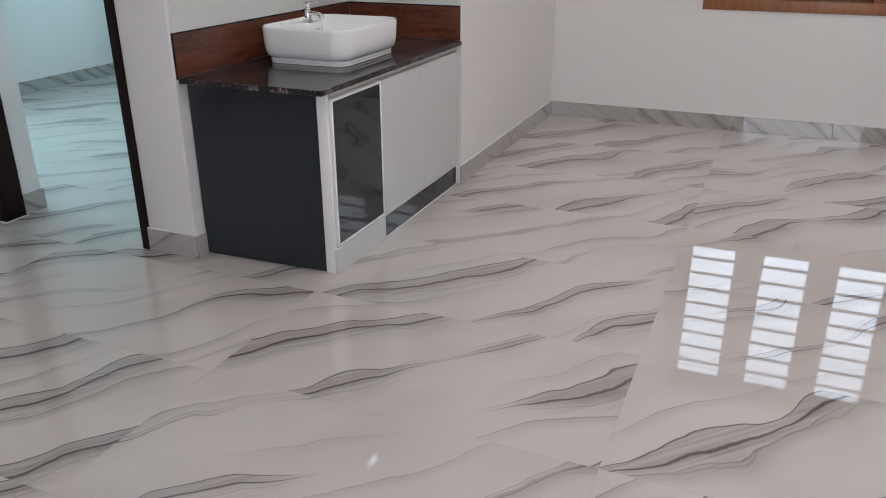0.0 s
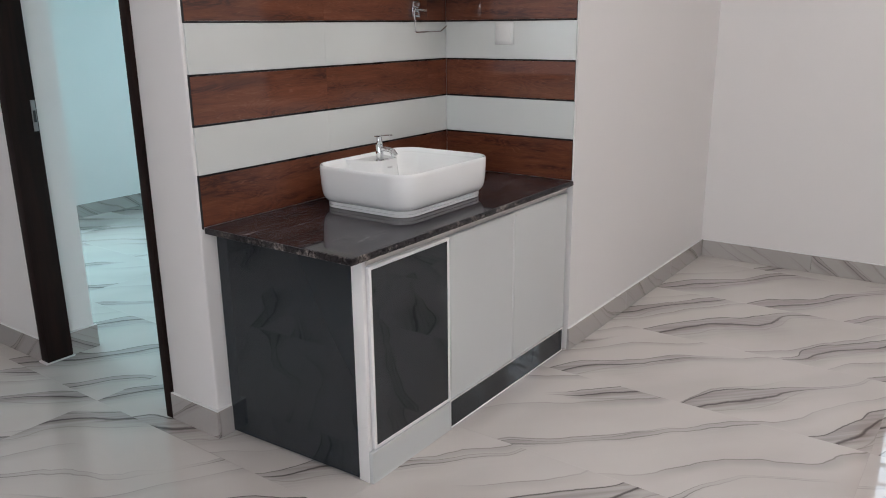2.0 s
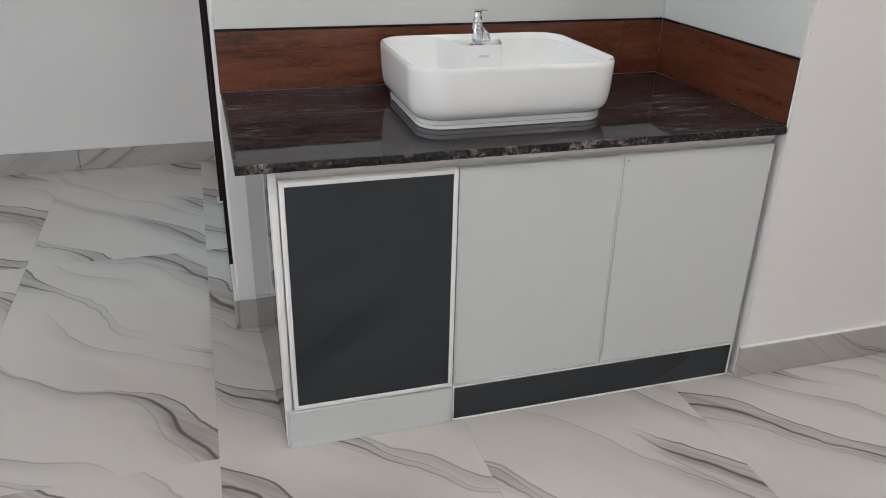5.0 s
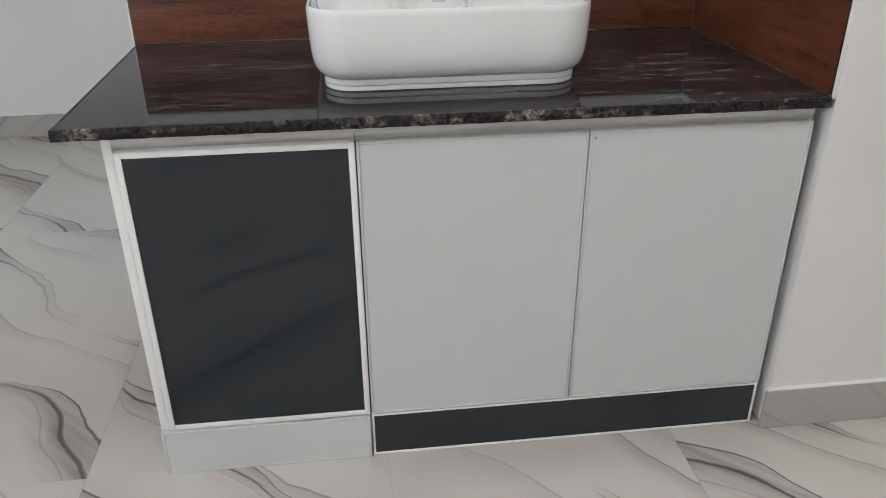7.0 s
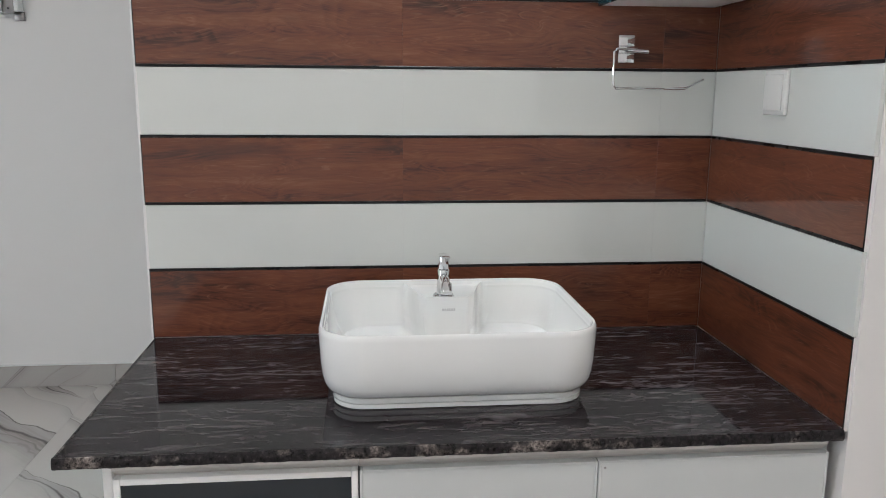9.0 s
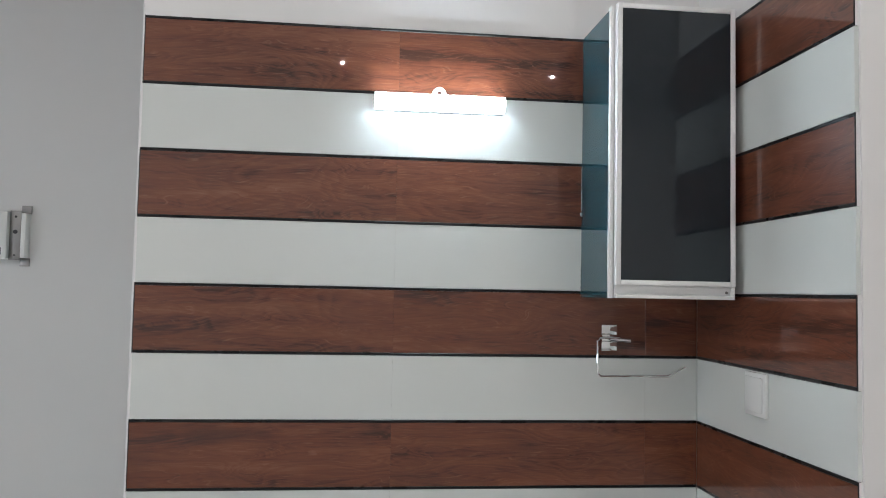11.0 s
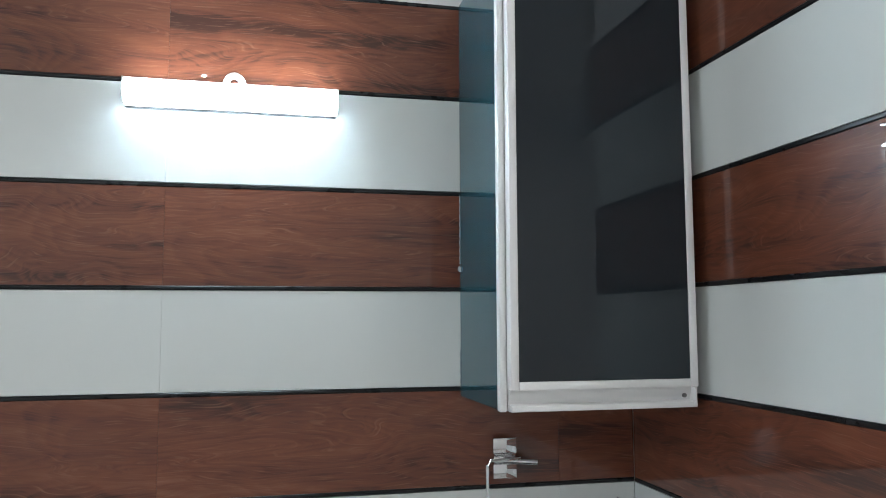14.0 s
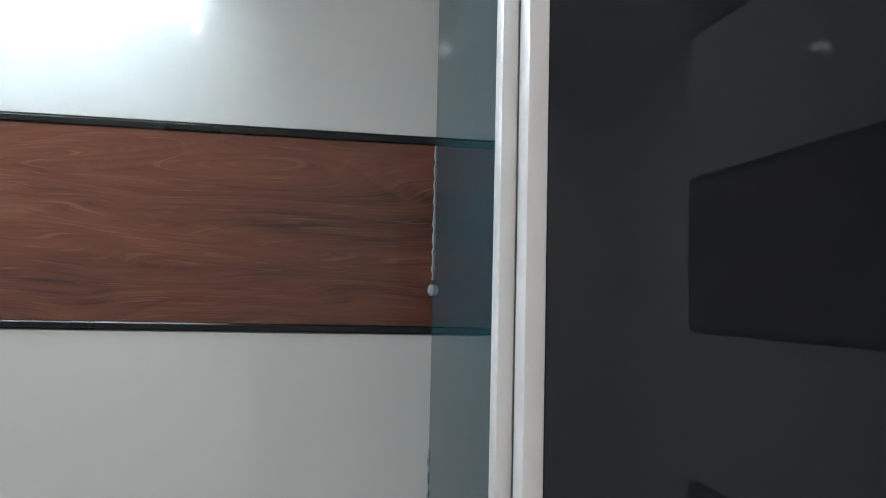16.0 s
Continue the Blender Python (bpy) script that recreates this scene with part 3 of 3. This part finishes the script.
def wall_tile(name, w, h, mat):
    return finish(name, box(-w / 2, w / 2, 0, 0.008, -h / 2, h / 2, 0.0003, 1), mat)


STRIP, TALL = 0.0065, 0.0025
for k in range(N_BANDS):
    z0, z1 = (0.729, B0) if k == 0 else (B0 + STEP * (k - 1), B0 + STEP * k)
    brown = k % 2 == 0
    # the wood-look rows with their strips are the taller ones
    z0, z1 = (z0 - (TALL if k else 0), z1 + TALL) if brown else (z0 + TALL, z1 - TALL)
    name, mat = ("wood_tile", WOOD_TILE) if brown else ("white_tile", WHITE_TILE)
    if brown:
        lo, hi = z0 + (STRIP if k else 0), z1 - STRIP
    else:
        lo, hi = z0 + 0.0006, z1 - 0.0006
    for a, b in zip(JOINTS, JOINTS[1:]):
        ob = new(name, wall_tile(name, b - a - 0.0001, hi - lo, mat))
        ob.parent, ob.location = back, ((a + b) / 2, 0.0, (lo + hi) / 2)
    ob = new(name, wall_tile(name, 0.6085, hi - lo, mat))
    ob.parent, ob.location, ob.rotation_euler = side, (X_R, -0.3055, (lo + hi) / 2), (0, 0, radians(-90))
    if brown:
        for z in ([z0] if k else []) + [z1 - STRIP]:
            part("black_strip", box(0.003, X_R, -0.001, 0.008, z + 0.0003, z + STRIP - 0.0003, 0.001, 1), BLACK_TRIM, back)
            part("black_strip", box(X_R - 0.001, X_R + 0.008, -0.610, -0.002, z + 0.0003, z + STRIP - 0.0003, 0.001, 1), BLACK_TRIM, side)
        part("edge_strip", box(0.0015, 0.003, -0.001, 0.008, lo - STRIP, hi + STRIP), BLACK_TRIM, back)
        part("edge_strip", box(X_R - 0.001, X_R + 0.0012, -0.6112, -0.610, lo - STRIP, hi + STRIP), BLACK_TRIM, side)
        part("edge_filler", box(X_R + 0.0014, X_R + 0.008, -0.6112, -0.6101, lo - STRIP, hi + STRIP), WALL, side)

# ---- base cabinet ----
C_FRONT = -0.621                                  # front edge of the counter
CT, CB = 0.728, 0.7085                             # counter top and underside
cab = thing("base_cabinet", "wash basin cabinet with white and dark glass doors in white frames", "cabinet", (0.68, -0.3, 0))
L, R, DF = 0.070, 1.300, -0.604


def cpart(name, bm, mat, parent=cab, label=""):
    off = Vector((0, 0, 0))
    p = parent
    while p is not None:
        off += p.location
        p = p.parent
    bmesh.ops.translate(bm, verts=bm.verts, vec=-off)
    return part(name, bm, mat, parent, label)


cpart("body", box(L + 0.005, R, -0.58, -0.004, 0.002, CB - 0.002), ALU)
# the side runs out of square: it stands further out at the wall than at the front
bm = box(L, L + 0.0045, -0.552, 0.0, 0.006, CB - 0.004, 0.0012, 1)
for v in bm.verts:
    v.co.x -= 0.022 * (v.co.y + 0.552) / 0.552 + 0.002
cpart("side_panel", bm, DARK, cab, "glossy dark glass side panel")
cpart("corner_post", box(L - 0.001, L + 0.015, -0.594, -0.5525, 0.0, CB - 0.001, 0.002), ALU)
cpart("filler_strip", box(R + 0.0005, X_R - 0.0015, -0.575, -0.55, 0.0, CB - 0.002), WHITE_PANEL)


def channel(x0, x1):
    """A grip profile under the counter: a level lip, a hollow, and a foot behind the doors' top edge."""
    prof = [(-0.5810, CB - 0.001), (-0.5985, CB - 0.001), (-0.5995, CB - 0.002), (-0.5995, CB - 0.0125), (-0.5985, CB - 0.0135)]
    prof += [(-0.5845 - 0.0135 * math.cos(radians(a)) ** 2, CB - 0.0135 - 0.015 * a / 90) for a in range(10, 91, 16)]
    prof += [(-0.5845, 0.664), (-0.5810, 0.664)]
    return loft([[Vector((x, y, z)) for y, z in prof] for x in (x0, x1)])


for a, b in ((L + 0.0155, 0.4795), (0.4812, 0.8861), (0.8868, R - 0.001)):
    cpart("handle_channel", channel(a, b), RAIL)


def framed_door(name, x0, x1, z0, z1, y, mat, label, parent=cab, f=0.011, panel="panel", edge=None):
    """A glass panel set in a slim white profile; y: the front face."""
    edge = edge or ALU
    d = cpart(name, box(x0 + f - 0.001, x1 - f + 0.001, y + 0.004, y + 0.017, z0 + f - 0.001, z1 - f + 0.001), edge, parent, label)
    cpart(panel, box(x0 + f, x1 - f, y + 0.0014, y + 0.0038, z0 + f, z1 - f, 0.0006, 1), mat, d)
    cpart("profile", box(x0, x0 + f, y, y + 0.018, z0, z1, 0.0015), edge, d)
    cpart("profile", box(x1 - f, x1, y, y + 0.018, z0, z1, 0.0015), edge, d)
    cpart("profile", box(x0 + f, x1 - f, y, y + 0.018, z0, z0 + f, 0.0015), edge, d)
    cpart("profile", box(x0 + f, x1 - f, y, y + 0.018, z1 - f, z1, 0.0015), edge, d)
    return d


framed_door("door", 0.088, 0.4795, 0.108, 0.681, DF, DARK, "dark glass door")
framed_door("door", 0.4822, 0.8856, 0.108, 0.681, DF, WHITE_PANEL, "glossy white door", f=0.0048, edge=WHITE_PANEL)
framed_door("door", 0.8874, R, 0.108, 0.681, DF, WHITE_PANEL, "glossy white door", f=0.0048, edge=WHITE_PANEL)
# black strips that paint the shade in the gaps between the doors, and a fixing hole near the top of the last one
cpart("gap_shade_strip", box(0.4797, 0.4820, -0.5998, -0.5815, 0.108, 0.679), BLACK)
cpart("gap_shade_strip", box(0.8858, 0.8872, -0.5990, -0.5815, 0.108, 0.679), BLACK)
cpart("fixing_hole", cyl((0.8985, DF + 0.0010, 0.668), (0.8985, DF + 0.0030, 0.668), 0.0022, n=12), STEEL)
framed_door("plinth", L, 0.4785, 0.0, 0.1045, DF - 0.003, WHITE_PANEL, "white plinth panel", f=0.005, edge=WHITE_PANEL)
framed_door("plinth", 0.4815, R, 0.0, 0.1045, DF + 0.002, DARK, "dark glass plinth panel", f=0.005)

# ---- counter ----
def rough_edge(x0, x1, y0, y1):
    """The front edge of the slab, chipped along its length."""
    rs = random.Random(7)
    n = 160
    bm = bmesh.new()
    cols = []
    for i in range(n + 1):
        x = x0 + (x1 - x0) * i / n
        j = [rs.uniform(0, 0.0016) for _ in range(3)]
        cols.append([bm.verts.new(p) for p in ((x, y1, CB), (x, y0 + 0.002 + j[0], CB + j[1] * 0.5), (x, y0 + j[1], CB + 0.005),
                                               (x, y0 + j[2] * 0.7, CT - 0.006), (x, y0 + 0.003 + j[0], CT - 0.0002), (x, y1, CT))])
    for a, b in zip(cols, cols[1:]):
        for k in range(6):
            bm.faces.new((a[k], b[k], b[(k + 1) % 6], a[(k + 1) % 6]))
    bm.faces.new(cols[0])
    bm.faces.new(cols[-1][::-1])
    bmesh.ops.recalc_face_normals(bm, faces=bm.faces)
    return bm


counter = thing("granite_counter", "polished black granite counter slab with brown streaks on the cabinet", "counter", (0.66, -0.31, CB))
cpart("slab", box(0.0085, X_R - 0.0015, C_FRONT + 0.007, -0.0015, CB, CT, 0.0006, 1), GRANITE, counter)
cpart("front_edge", rough_edge(0.003, X_R - 0.0015, C_FRONT, C_FRONT + 0.0068), CHIPPED, counter, "rough-cut granite edge with pale flecks")
cpart("end_edge", box(0.003, 0.0083, C_FRONT + 0.007, -0.0015, CB, CT, 0.001, 1), CHIPPED, counter, "rough-cut granite edge with pale flecks")


# ---- basin ----
BCX, BCY, RIM = 0.668, -0.279, 0.875
BW, BD = 0.520, 0.422
basin = thing("wash_basin", "white ceramic counter-top basin with rounded corners and a tap ledge", "wash basin", (BCX, BCY, CT))
H0 = RIM - CT
prof = [(0.0005, -0.056, 0.057), (0.0018, -0.056, 0.057), (0.0022, -0.050, 0.060), (0.0100, -0.049, 0.060), (0.0104, -0.058, 0.056), (0.0124, -0.058, 0.056),
        (0.0128, -0.049, 0.060), (0.0215, -0.048, 0.061), (0.0219, -0.060, 0.056), (0.0242, -0.060, 0.056), (0.0246, -0.042, 0.063), (0.0275, -0.034, 0.066),
        (0.033, -0.025, 0.070), (0.042, -0.016, 0.074), (0.056, -0.010, 0.076), (0.080, -0.005, 0.078), (H0 - 0.012, 0.0, 0.080),
        (H0 - 0.004, -0.001, 0.080), (H0, -0.006, 0.078), (H0 - 0.001, -0.014, 0.074), (H0 - 0.006, -0.018, 0.072),
        (H0 - 0.03, -0.026, 0.072), (H0 - 0.075, -0.045, 0.072), (H0 - 0.098, -0.075, 0.07), (H0 - 0.108, -0.14, 0.06), (H0 - 0.112, -0.30, 0.03)]


def bowl_ring(z, inset, r, push):
    """A ring of the bowl whose back side swells forward in the middle, by push, into the tap ledge."""
    pts = ring(0, 0, z, BW + inset, BD + inset, r)
    x1, y = pts[8].x, pts[8].y
    mid = []
    for i in range(1, 40):
        x = x1 - 2 * x1 * i / 40
        k = min(1.0, max(0.0, (0.092 - abs(x)) / 0.046))
        k = k * k * (3 - 2 * k) * push
        mid.append(Vector((x, y + (min(y, 0.074 - 0.1 * (H0 - z)) - y) * k, z)))
    return pts[:9] + mid + pts[9:]


rows = [(z, i, r, 0.0) for z, i, r in prof[:20]] + [(H0 - 0.012, -0.020, 0.072, 0.0), (H0 - 0.0145, -0.022, 0.072, 0.05), (H0 - 0.0155, -0.022, 0.072, 0.70),
        (H0 - 0.0168, -0.022, 0.072, 0.83), (H0 - 0.0195, -0.0225, 0.072, 0.915), (H0 - 0.0240, -0.0235, 0.072, 0.965)] + [(z, i, r, 1.0) for z, i, r in prof[20:]]
part("bowl", loft([bowl_ring(*row) for row in rows]), CERAMIC, basin)
part("drain", cyl((0, -0.01, H0 - 0.1125), (0, -0.01, H0 - 0.109), 0.026, n=28, bevel=0.001), CHROME, basin, "chrome drain")
for k, w in enumerate((0.0035, 0.0028, 0.0035, 0.003, 0.0035, 0.003)):
    x = -0.012 + k * 0.0048
    part("mark_bar", box(x, x + w, 0.0700, 0.0720, H0 - 0.037, H0 - 0.031), plain("grey_print", (0.58, 0.58, 0.59), 0.4) if k == 0 else bpy.data.materials["grey_print"], basin)

# ---- tap ----
TX, TY, TZ = 0.662, -0.168, RIM - 0.016
tap = thing("basin_tap", "chrome pillar tap with a short lever on the basin ledge", "tap", (TX, TY, TZ))
part("base_ring", cyl((0, 0, 0), (0, 0, 0.007), 0.024, 0.021, bevel=0.0015), CHROME, tap)
part("body", cyl((0, 0, 0.007), (0, 0, 0.062), 0.0155, 0.0125, bevel=0.002), CHROME, tap)
sp = [(0, 0, 0.044), (0, -0.022, 0.0475), (0, -0.045, 0.0470), (0, -0.058, 0.0430), (0, -0.064, 0.0375)]
part("spout", tube(sp, 0.0088, 16), CHROME, tap)
part("aerator", cyl((0, -0.0585, 0.0435), (0, -0.0715, 0.0270), 0.0112, 0.0118, bevel=0.001), CHROME, tap)
part("spindle", cyl((0, 0, 0.062), (0, 0, 0.090), 0.0115, 0.0105, bevel=0.0015), CHROME, tap)
lever = box(-0.0085, 0.0085, -0.056, 0.016, 0.0905, 0.0960, 0.0022)
bmesh.ops.rotate(lever, verts=lever.verts, cent=(0, 0, 0.09), matrix=Matrix.Rotation(radians(-5), 3, "X"))
part("lever", lever, CHROME, tap)

# ---- wall cabinet ----
U0, U1, UF = 1.026, 1.2915, -0.243
UZ0, UZ1 = 1.487, 2.113
wc = thing("wall_cabinet", "narrow wall cabinet with a dark glass door in a white profile", "cabinet", (1.165, -0.12, UZ0))
cpart("body", box(U0 + 0.005, U1 + 0.008, UF + 0.027, -0.0015, UZ0 + 0.002, UZ1 - 0.003), ALU, wc)
cpart("side_panel", box(U0, U0 + 0.0045, UF + 0.033, -0.0015, UZ0, UZ1 - 0.002, 0.001, 1), TEAL, wc, "teal-dark glass side panel")
cpart("edge_profile", box(U0 - 0.0045, U0 + 0.005, UF + 0.0185, UF + 0.0325, UZ0, UZ1 - 0.001, 0.002), ALU, wc)
ud = framed_door("door", U0 + 0.0045, U1, UZ0 + 0.028, UZ1, UF, DARK, "dark glass door", wc, 0.011)
# grip under the door: a hollow with a lip along its foot, closed at the end
hollow = [(UF + 0.026, UZ0 + 0.0275), (UF + 0.013, UZ0 + 0.0275)] + [(UF + 0.0165 - 0.0035 * math.cos(radians(a)), UZ0 + 0.0275 - 0.018 * a / 180) for a in range(20, 181, 32)]
hollow += [(UF + 0.0045, UZ0 + 0.0085), (UF + 0.0035, UZ0 + 0.0075), (UF + 0.0035, UZ0 + 0.002), (UF + 0.0045, UZ0 + 0.001), (UF + 0.026, UZ0 + 0.001)]
cpart("handle_profile", loft([[Vector((x, y, z)) for y, z in hollow] for x in (U0 + 0.0065, U1 - 0.0035)]), ALU, wc)
cpart("end_cap", box(U1 - 0.0033, U1 - 0.0005, UF + 0.0035, UF + 0.026, UZ0 + 0.001, UZ0 + 0.0275, 0.0006, 1), ALU, wc)
cpart("screw", cyl((U1 - 0.014, UF + 0.0148, UZ0 + 0.016), (U1 - 0.014, UF + 0.0125, UZ0 + 0.016), 0.003, n=12), STEEL, wc)
for z0, z1, r in ((1.692, 1.745, 0.0016), (1.745, 1.80, 0.0013), (1.50, 1.56, 0.0012)):
    cpart("sealant_bead", tube([(U0 - 0.0004 + 0.0006 * math.sin(i * 2.3), -0.003, z0 + (z1 - z0) * i / 12) for i in range(13)], r * 0.6, 8), SEALANT, wc, "smeared silicone bead")
bm = bmesh.new()
bmesh.ops.create_uvsphere(bm, u_segments=10, v_segments=8, radius=0.0035)
bmesh.ops.transform(bm, matrix=Matrix.Translation((U0 - 0.001, -0.004, 1.684)) @ Matrix.Diagonal((1, 1, 1.4, 1)), verts=bm.verts)
cpart("sealant_drop", bm, SEALANT, wc, "dried silicone drop")

# ---- lamp over the basin ----
lamp = thing("wall_lamp", "lit white tube lamp hung on the tiled wall", "wall lamp", (0.678, -0.001, 1.932))
part("housing", box(-0.152, 0.152, -0.018, -0.0005, -0.018, 0.021, 0.003), PLASTIC, lamp)
bm = loft([[Vector((x, -0.017 - 0.031 * math.cos(a), 0.0205 * math.sin(a))) for a in [radians(-90 + 180 * i / 14) for i in range(15)]] for x in (-0.150, -0.149, 0.149, 0.150)])
part("diffuser", bm, TUBE, lamp, "glowing white diffuser")
# grey strip added to draw the shaded line along the lamp's underside
part("lower_shade_strip", box(-0.1495, 0.1495, -0.0300, -0.0185, -0.0240, -0.0212, 0.0006, 1), STEEL, lamp, "grey strip drawn as the shaded lower edge of the lamp")
part("end_cap", box(-0.1525, -0.150, -0.0440, -0.001, -0.0165, 0.0165, 0.0012), PLASTIC, lamp)
part("end_cap", box(0.150, 0.1525, -0.0440, -0.001, -0.0165, 0.0165, 0.0012), PLASTIC, lamp)
hook = [(0.0125 * math.cos(radians(a)), -0.009, 0.0205 + 0.0165 * math.sin(radians(a))) for a in range(0, 181, 15)]
part("hanging_loop", tube(hook, 0.0052, 12), PLASTIC, lamp)

# ---- paper and towel holder ----
holder = thing("towel_holder", "chrome bar holder with a square plate on the brown tile", "towel holder", (1.093, -0.001, 1.393))
part("plate", box(-0.018, 0.018, -0.012, -0.0005, -0.030, 0.030, 0.003), CHROME, holder)
part("cover", box(-0.021, 0.017, -0.019, -0.0122, 0.006, 0.031, 0.002), CHROME, holder)
part("cover", box(-0.021, 0.017, -0.019, -0.0122, -0.031, -0.008, 0.002), CHROME, holder)
part("pin", cyl((0.0, -0.022, -0.003), (0.046, -0.030, -0.006), 0.0045, n=14), CHROME, holder)
rod = [(0.02, -0.028, 0.0), (-0.028, -0.032, 0.0), (-0.034, -0.033, -0.006), (-0.035, -0.034, -0.05), (-0.034, -0.034, -0.082),
       (-0.028, -0.034, -0.088), (0.06, -0.034, -0.088), (0.135, -0.034, -0.087), (0.143, -0.034, -0.084), (0.178, -0.034, -0.066)]
part("rod", tube(rod, 0.0027, 10), CHROME, holder)

# ---- switch plate on the side wall ----
sw = thing("socket_cover", "white plastic socket cover on the white tile", "socket", (X_R, -0.292, 1.297))
part("plate", box(-0.009, 0.0, -0.042, 0.042, -0.043, 0.045, 0.003), PLASTIC, sw)
part("flap", box(-0.013, -0.0092, -0.034, 0.034, -0.034, 0.036, 0.002), PLASTIC, sw)

# ---- box with a metal flange on the far wall ----
lk = thing("wall_box", "white box with a screwed metal flange on the wall", "wall box", (-0.94, Y_N - 0.0005, 1.695))
part("body", box(-0.26, 0.0, -0.075, 0.0, -0.10, 0.095, 0.004), PLASTIC, lk)
fl = part("flange", box(0.0005, 0.045, -0.05, -0.046, -0.105, 0.10, 0.001), STEEL, lk, "grey metal flange")
part("flange_edge", box(0.045, 0.062, -0.05, -0.0005, -0.095, 0.09, 0.001), ALU, lk)
part("tab", box(0.03, 0.068, -0.012, -0.0005, 0.0905, 0.125, 0.001), STEEL, lk)
part("tab", box(0.03, 0.068, -0.012, -0.0005, -0.130, -0.0955, 0.001), STEEL, lk)
for z, r in ((0.075, 0.005), (-0.085, 0.004), (0.012, 0.009)):
    part("screw" if r < 0.008 else "keyhole", cyl((0.024, -0.0505, z), (0.024, -0.053, z), r, n=12), BLACK, fl)
part("switch", box(-0.05, -0.018, -0.079, -0.0755, -0.085, -0.055, 0.001), STEEL, lk)
part("switch_button", box(-0.040, -0.028, -0.081, -0.0792, -0.078, -0.062, 0.001), BLACK, lk)

# ---- ceiling spots, three known, five added ----
first = None
for x, y in SPOTS:
    if first is None:
        first = thing("ceiling_spot", "small round recessed warm ceiling spot, lit, of a partly added set", "ceiling light", (x, y, CEIL), "ceiling spots")
        bm = cyl((0, 0, -0.006), (0, 0, -0.0005), 0.052, n=32, bevel=0.002)
        part("rim", bm, PLASTIC, first)
        part("diffuser", cyl((0, 0, -0.009), (0, 0, -0.0062), 0.0095, n=28), SPOT_GLOW, first, "glowing warm diffuser")
    else:
        copy_thing(first, pose(x, y, CEIL))
    s = bpy.data.lights.new("spot_light", "AREA")
    s.shape, s.size, s.energy, s.color = "DISK", 0.019, 8.8, (1.0, 0.92, 0.84)
    so = new("spot_light", s)
    so.location = (x, y, CEIL - 0.011)

# ---- outside ----
SKY = glow("overcast_sky", (0.90, 0.95, 1.0), 3.2)
structure("backdrop", box(9.0, 9.1, -14, 9, 1.0, 12), SKY, "bright overcast sky outside", "sky")
structure("backdrop_north", box(-8, 8, 11.0, 11.1, 1.0, 12), SKY, "bright overcast sky outside", "sky")
yard = thing("compound_wall", "pale painted compound wall outside the window", "wall", (5.6, -2.0, -0.35))
part("wall", box(0, 0.15, -3.5, 2.5, 0, 2.10), OUT_WALL, yard)
part("coping", box(-0.03, 0.18, -3.5, 2.5, 2.10, 2.17, 0.005), OUT_WALL, yard)
part("cable_box", box(-0.025, 0, 0.265, 0.345, 1.28, 1.36, 0.004), PLASTIC, yard)
part("pipe", cyl((-0.03, 0.035, 0), (-0.03, 0.035, 2.1), 0.018, n=14), BLACK, yard)
# flat black sheet in place of the shade behind the grille
part("recess_shade_sheet", box(-0.012, 0, -1.25, -0.12, 0.0, 1.75), BLACK, yard, "flat black sheet standing for a shaded recess in the wall")
rail = thing("steel_grille", "white painted steel grille outside the window", "grille", (4.6, -2.6, -0.35))
for i in range(9):
    part("upright", box(-0.012, 0.012, -1.0 + i * 0.2 - 0.012, -1.0 + i * 0.2 + 0.012, 0, 1.35), PLASTIC, rail)
for z in (0.95, 1.08, 1.2, 1.33):
    part("cross_rail", box(-0.014, 0.014, -1.02, 0.62, z, z + 0.024), PLASTIC, rail)

# ---- floor tiles, one slab each ----
TW, TL, TX0, TY0 = 0.605, 1.2, 0.512, -0.597
ZONES = ((X_W - 0.1, X_E + 0.1, Y_S - 0.1, 1.803), (X_E + 0.1, ROOM_X + 0.1, 0.17, 1.803), (0.1, ROOM_X + 0.1, 1.803, ROOM_Y + 0.1))


def slab_mesh(x0, x1, y0, y1):
    return finish("floor_tile", box(x0 + 0.0003, x1 - 0.0003, y0 + 0.0003, y1 - 0.0003, -0.0011, 0.0, 0.0002, 1), MARBLE, False)


shared = slab_mesh(-TW / 2, TW / 2, -TL / 2, TL / 2)
for i in range(math.floor((X_W - TX0) / TW) - 1, math.ceil((ROOM_X - TX0) / TW) + 1):
    for j in range(math.floor((Y_S - TY0) / TL) - 1, math.ceil((ROOM_Y - TY0) / TL) + 1):
        cx, cy = TX0 + (i + 0.5) * TW, TY0 + (j + 0.5) * TL
        for zx0, zx1, zy0, zy1 in ZONES:
            x0, x1 = max(cx - TW / 2, zx0) - cx, min(cx + TW / 2, zx1) - cx
            y0, y1 = max(cy - TL / 2, zy0) - cy, min(cy + TL / 2, zy1) - cy
            if x1 - x0 < 0.01 or y1 - y0 < 0.01:
                continue
            whole = x1 - x0 > TW - 0.001 and y1 - y0 > TL - 0.001
            ob = new("floor_tile", shared if whole else slab_mesh(x0, x1, y0, y1))
            ob.parent, ob.location = floor, (cx, cy, 0.0)
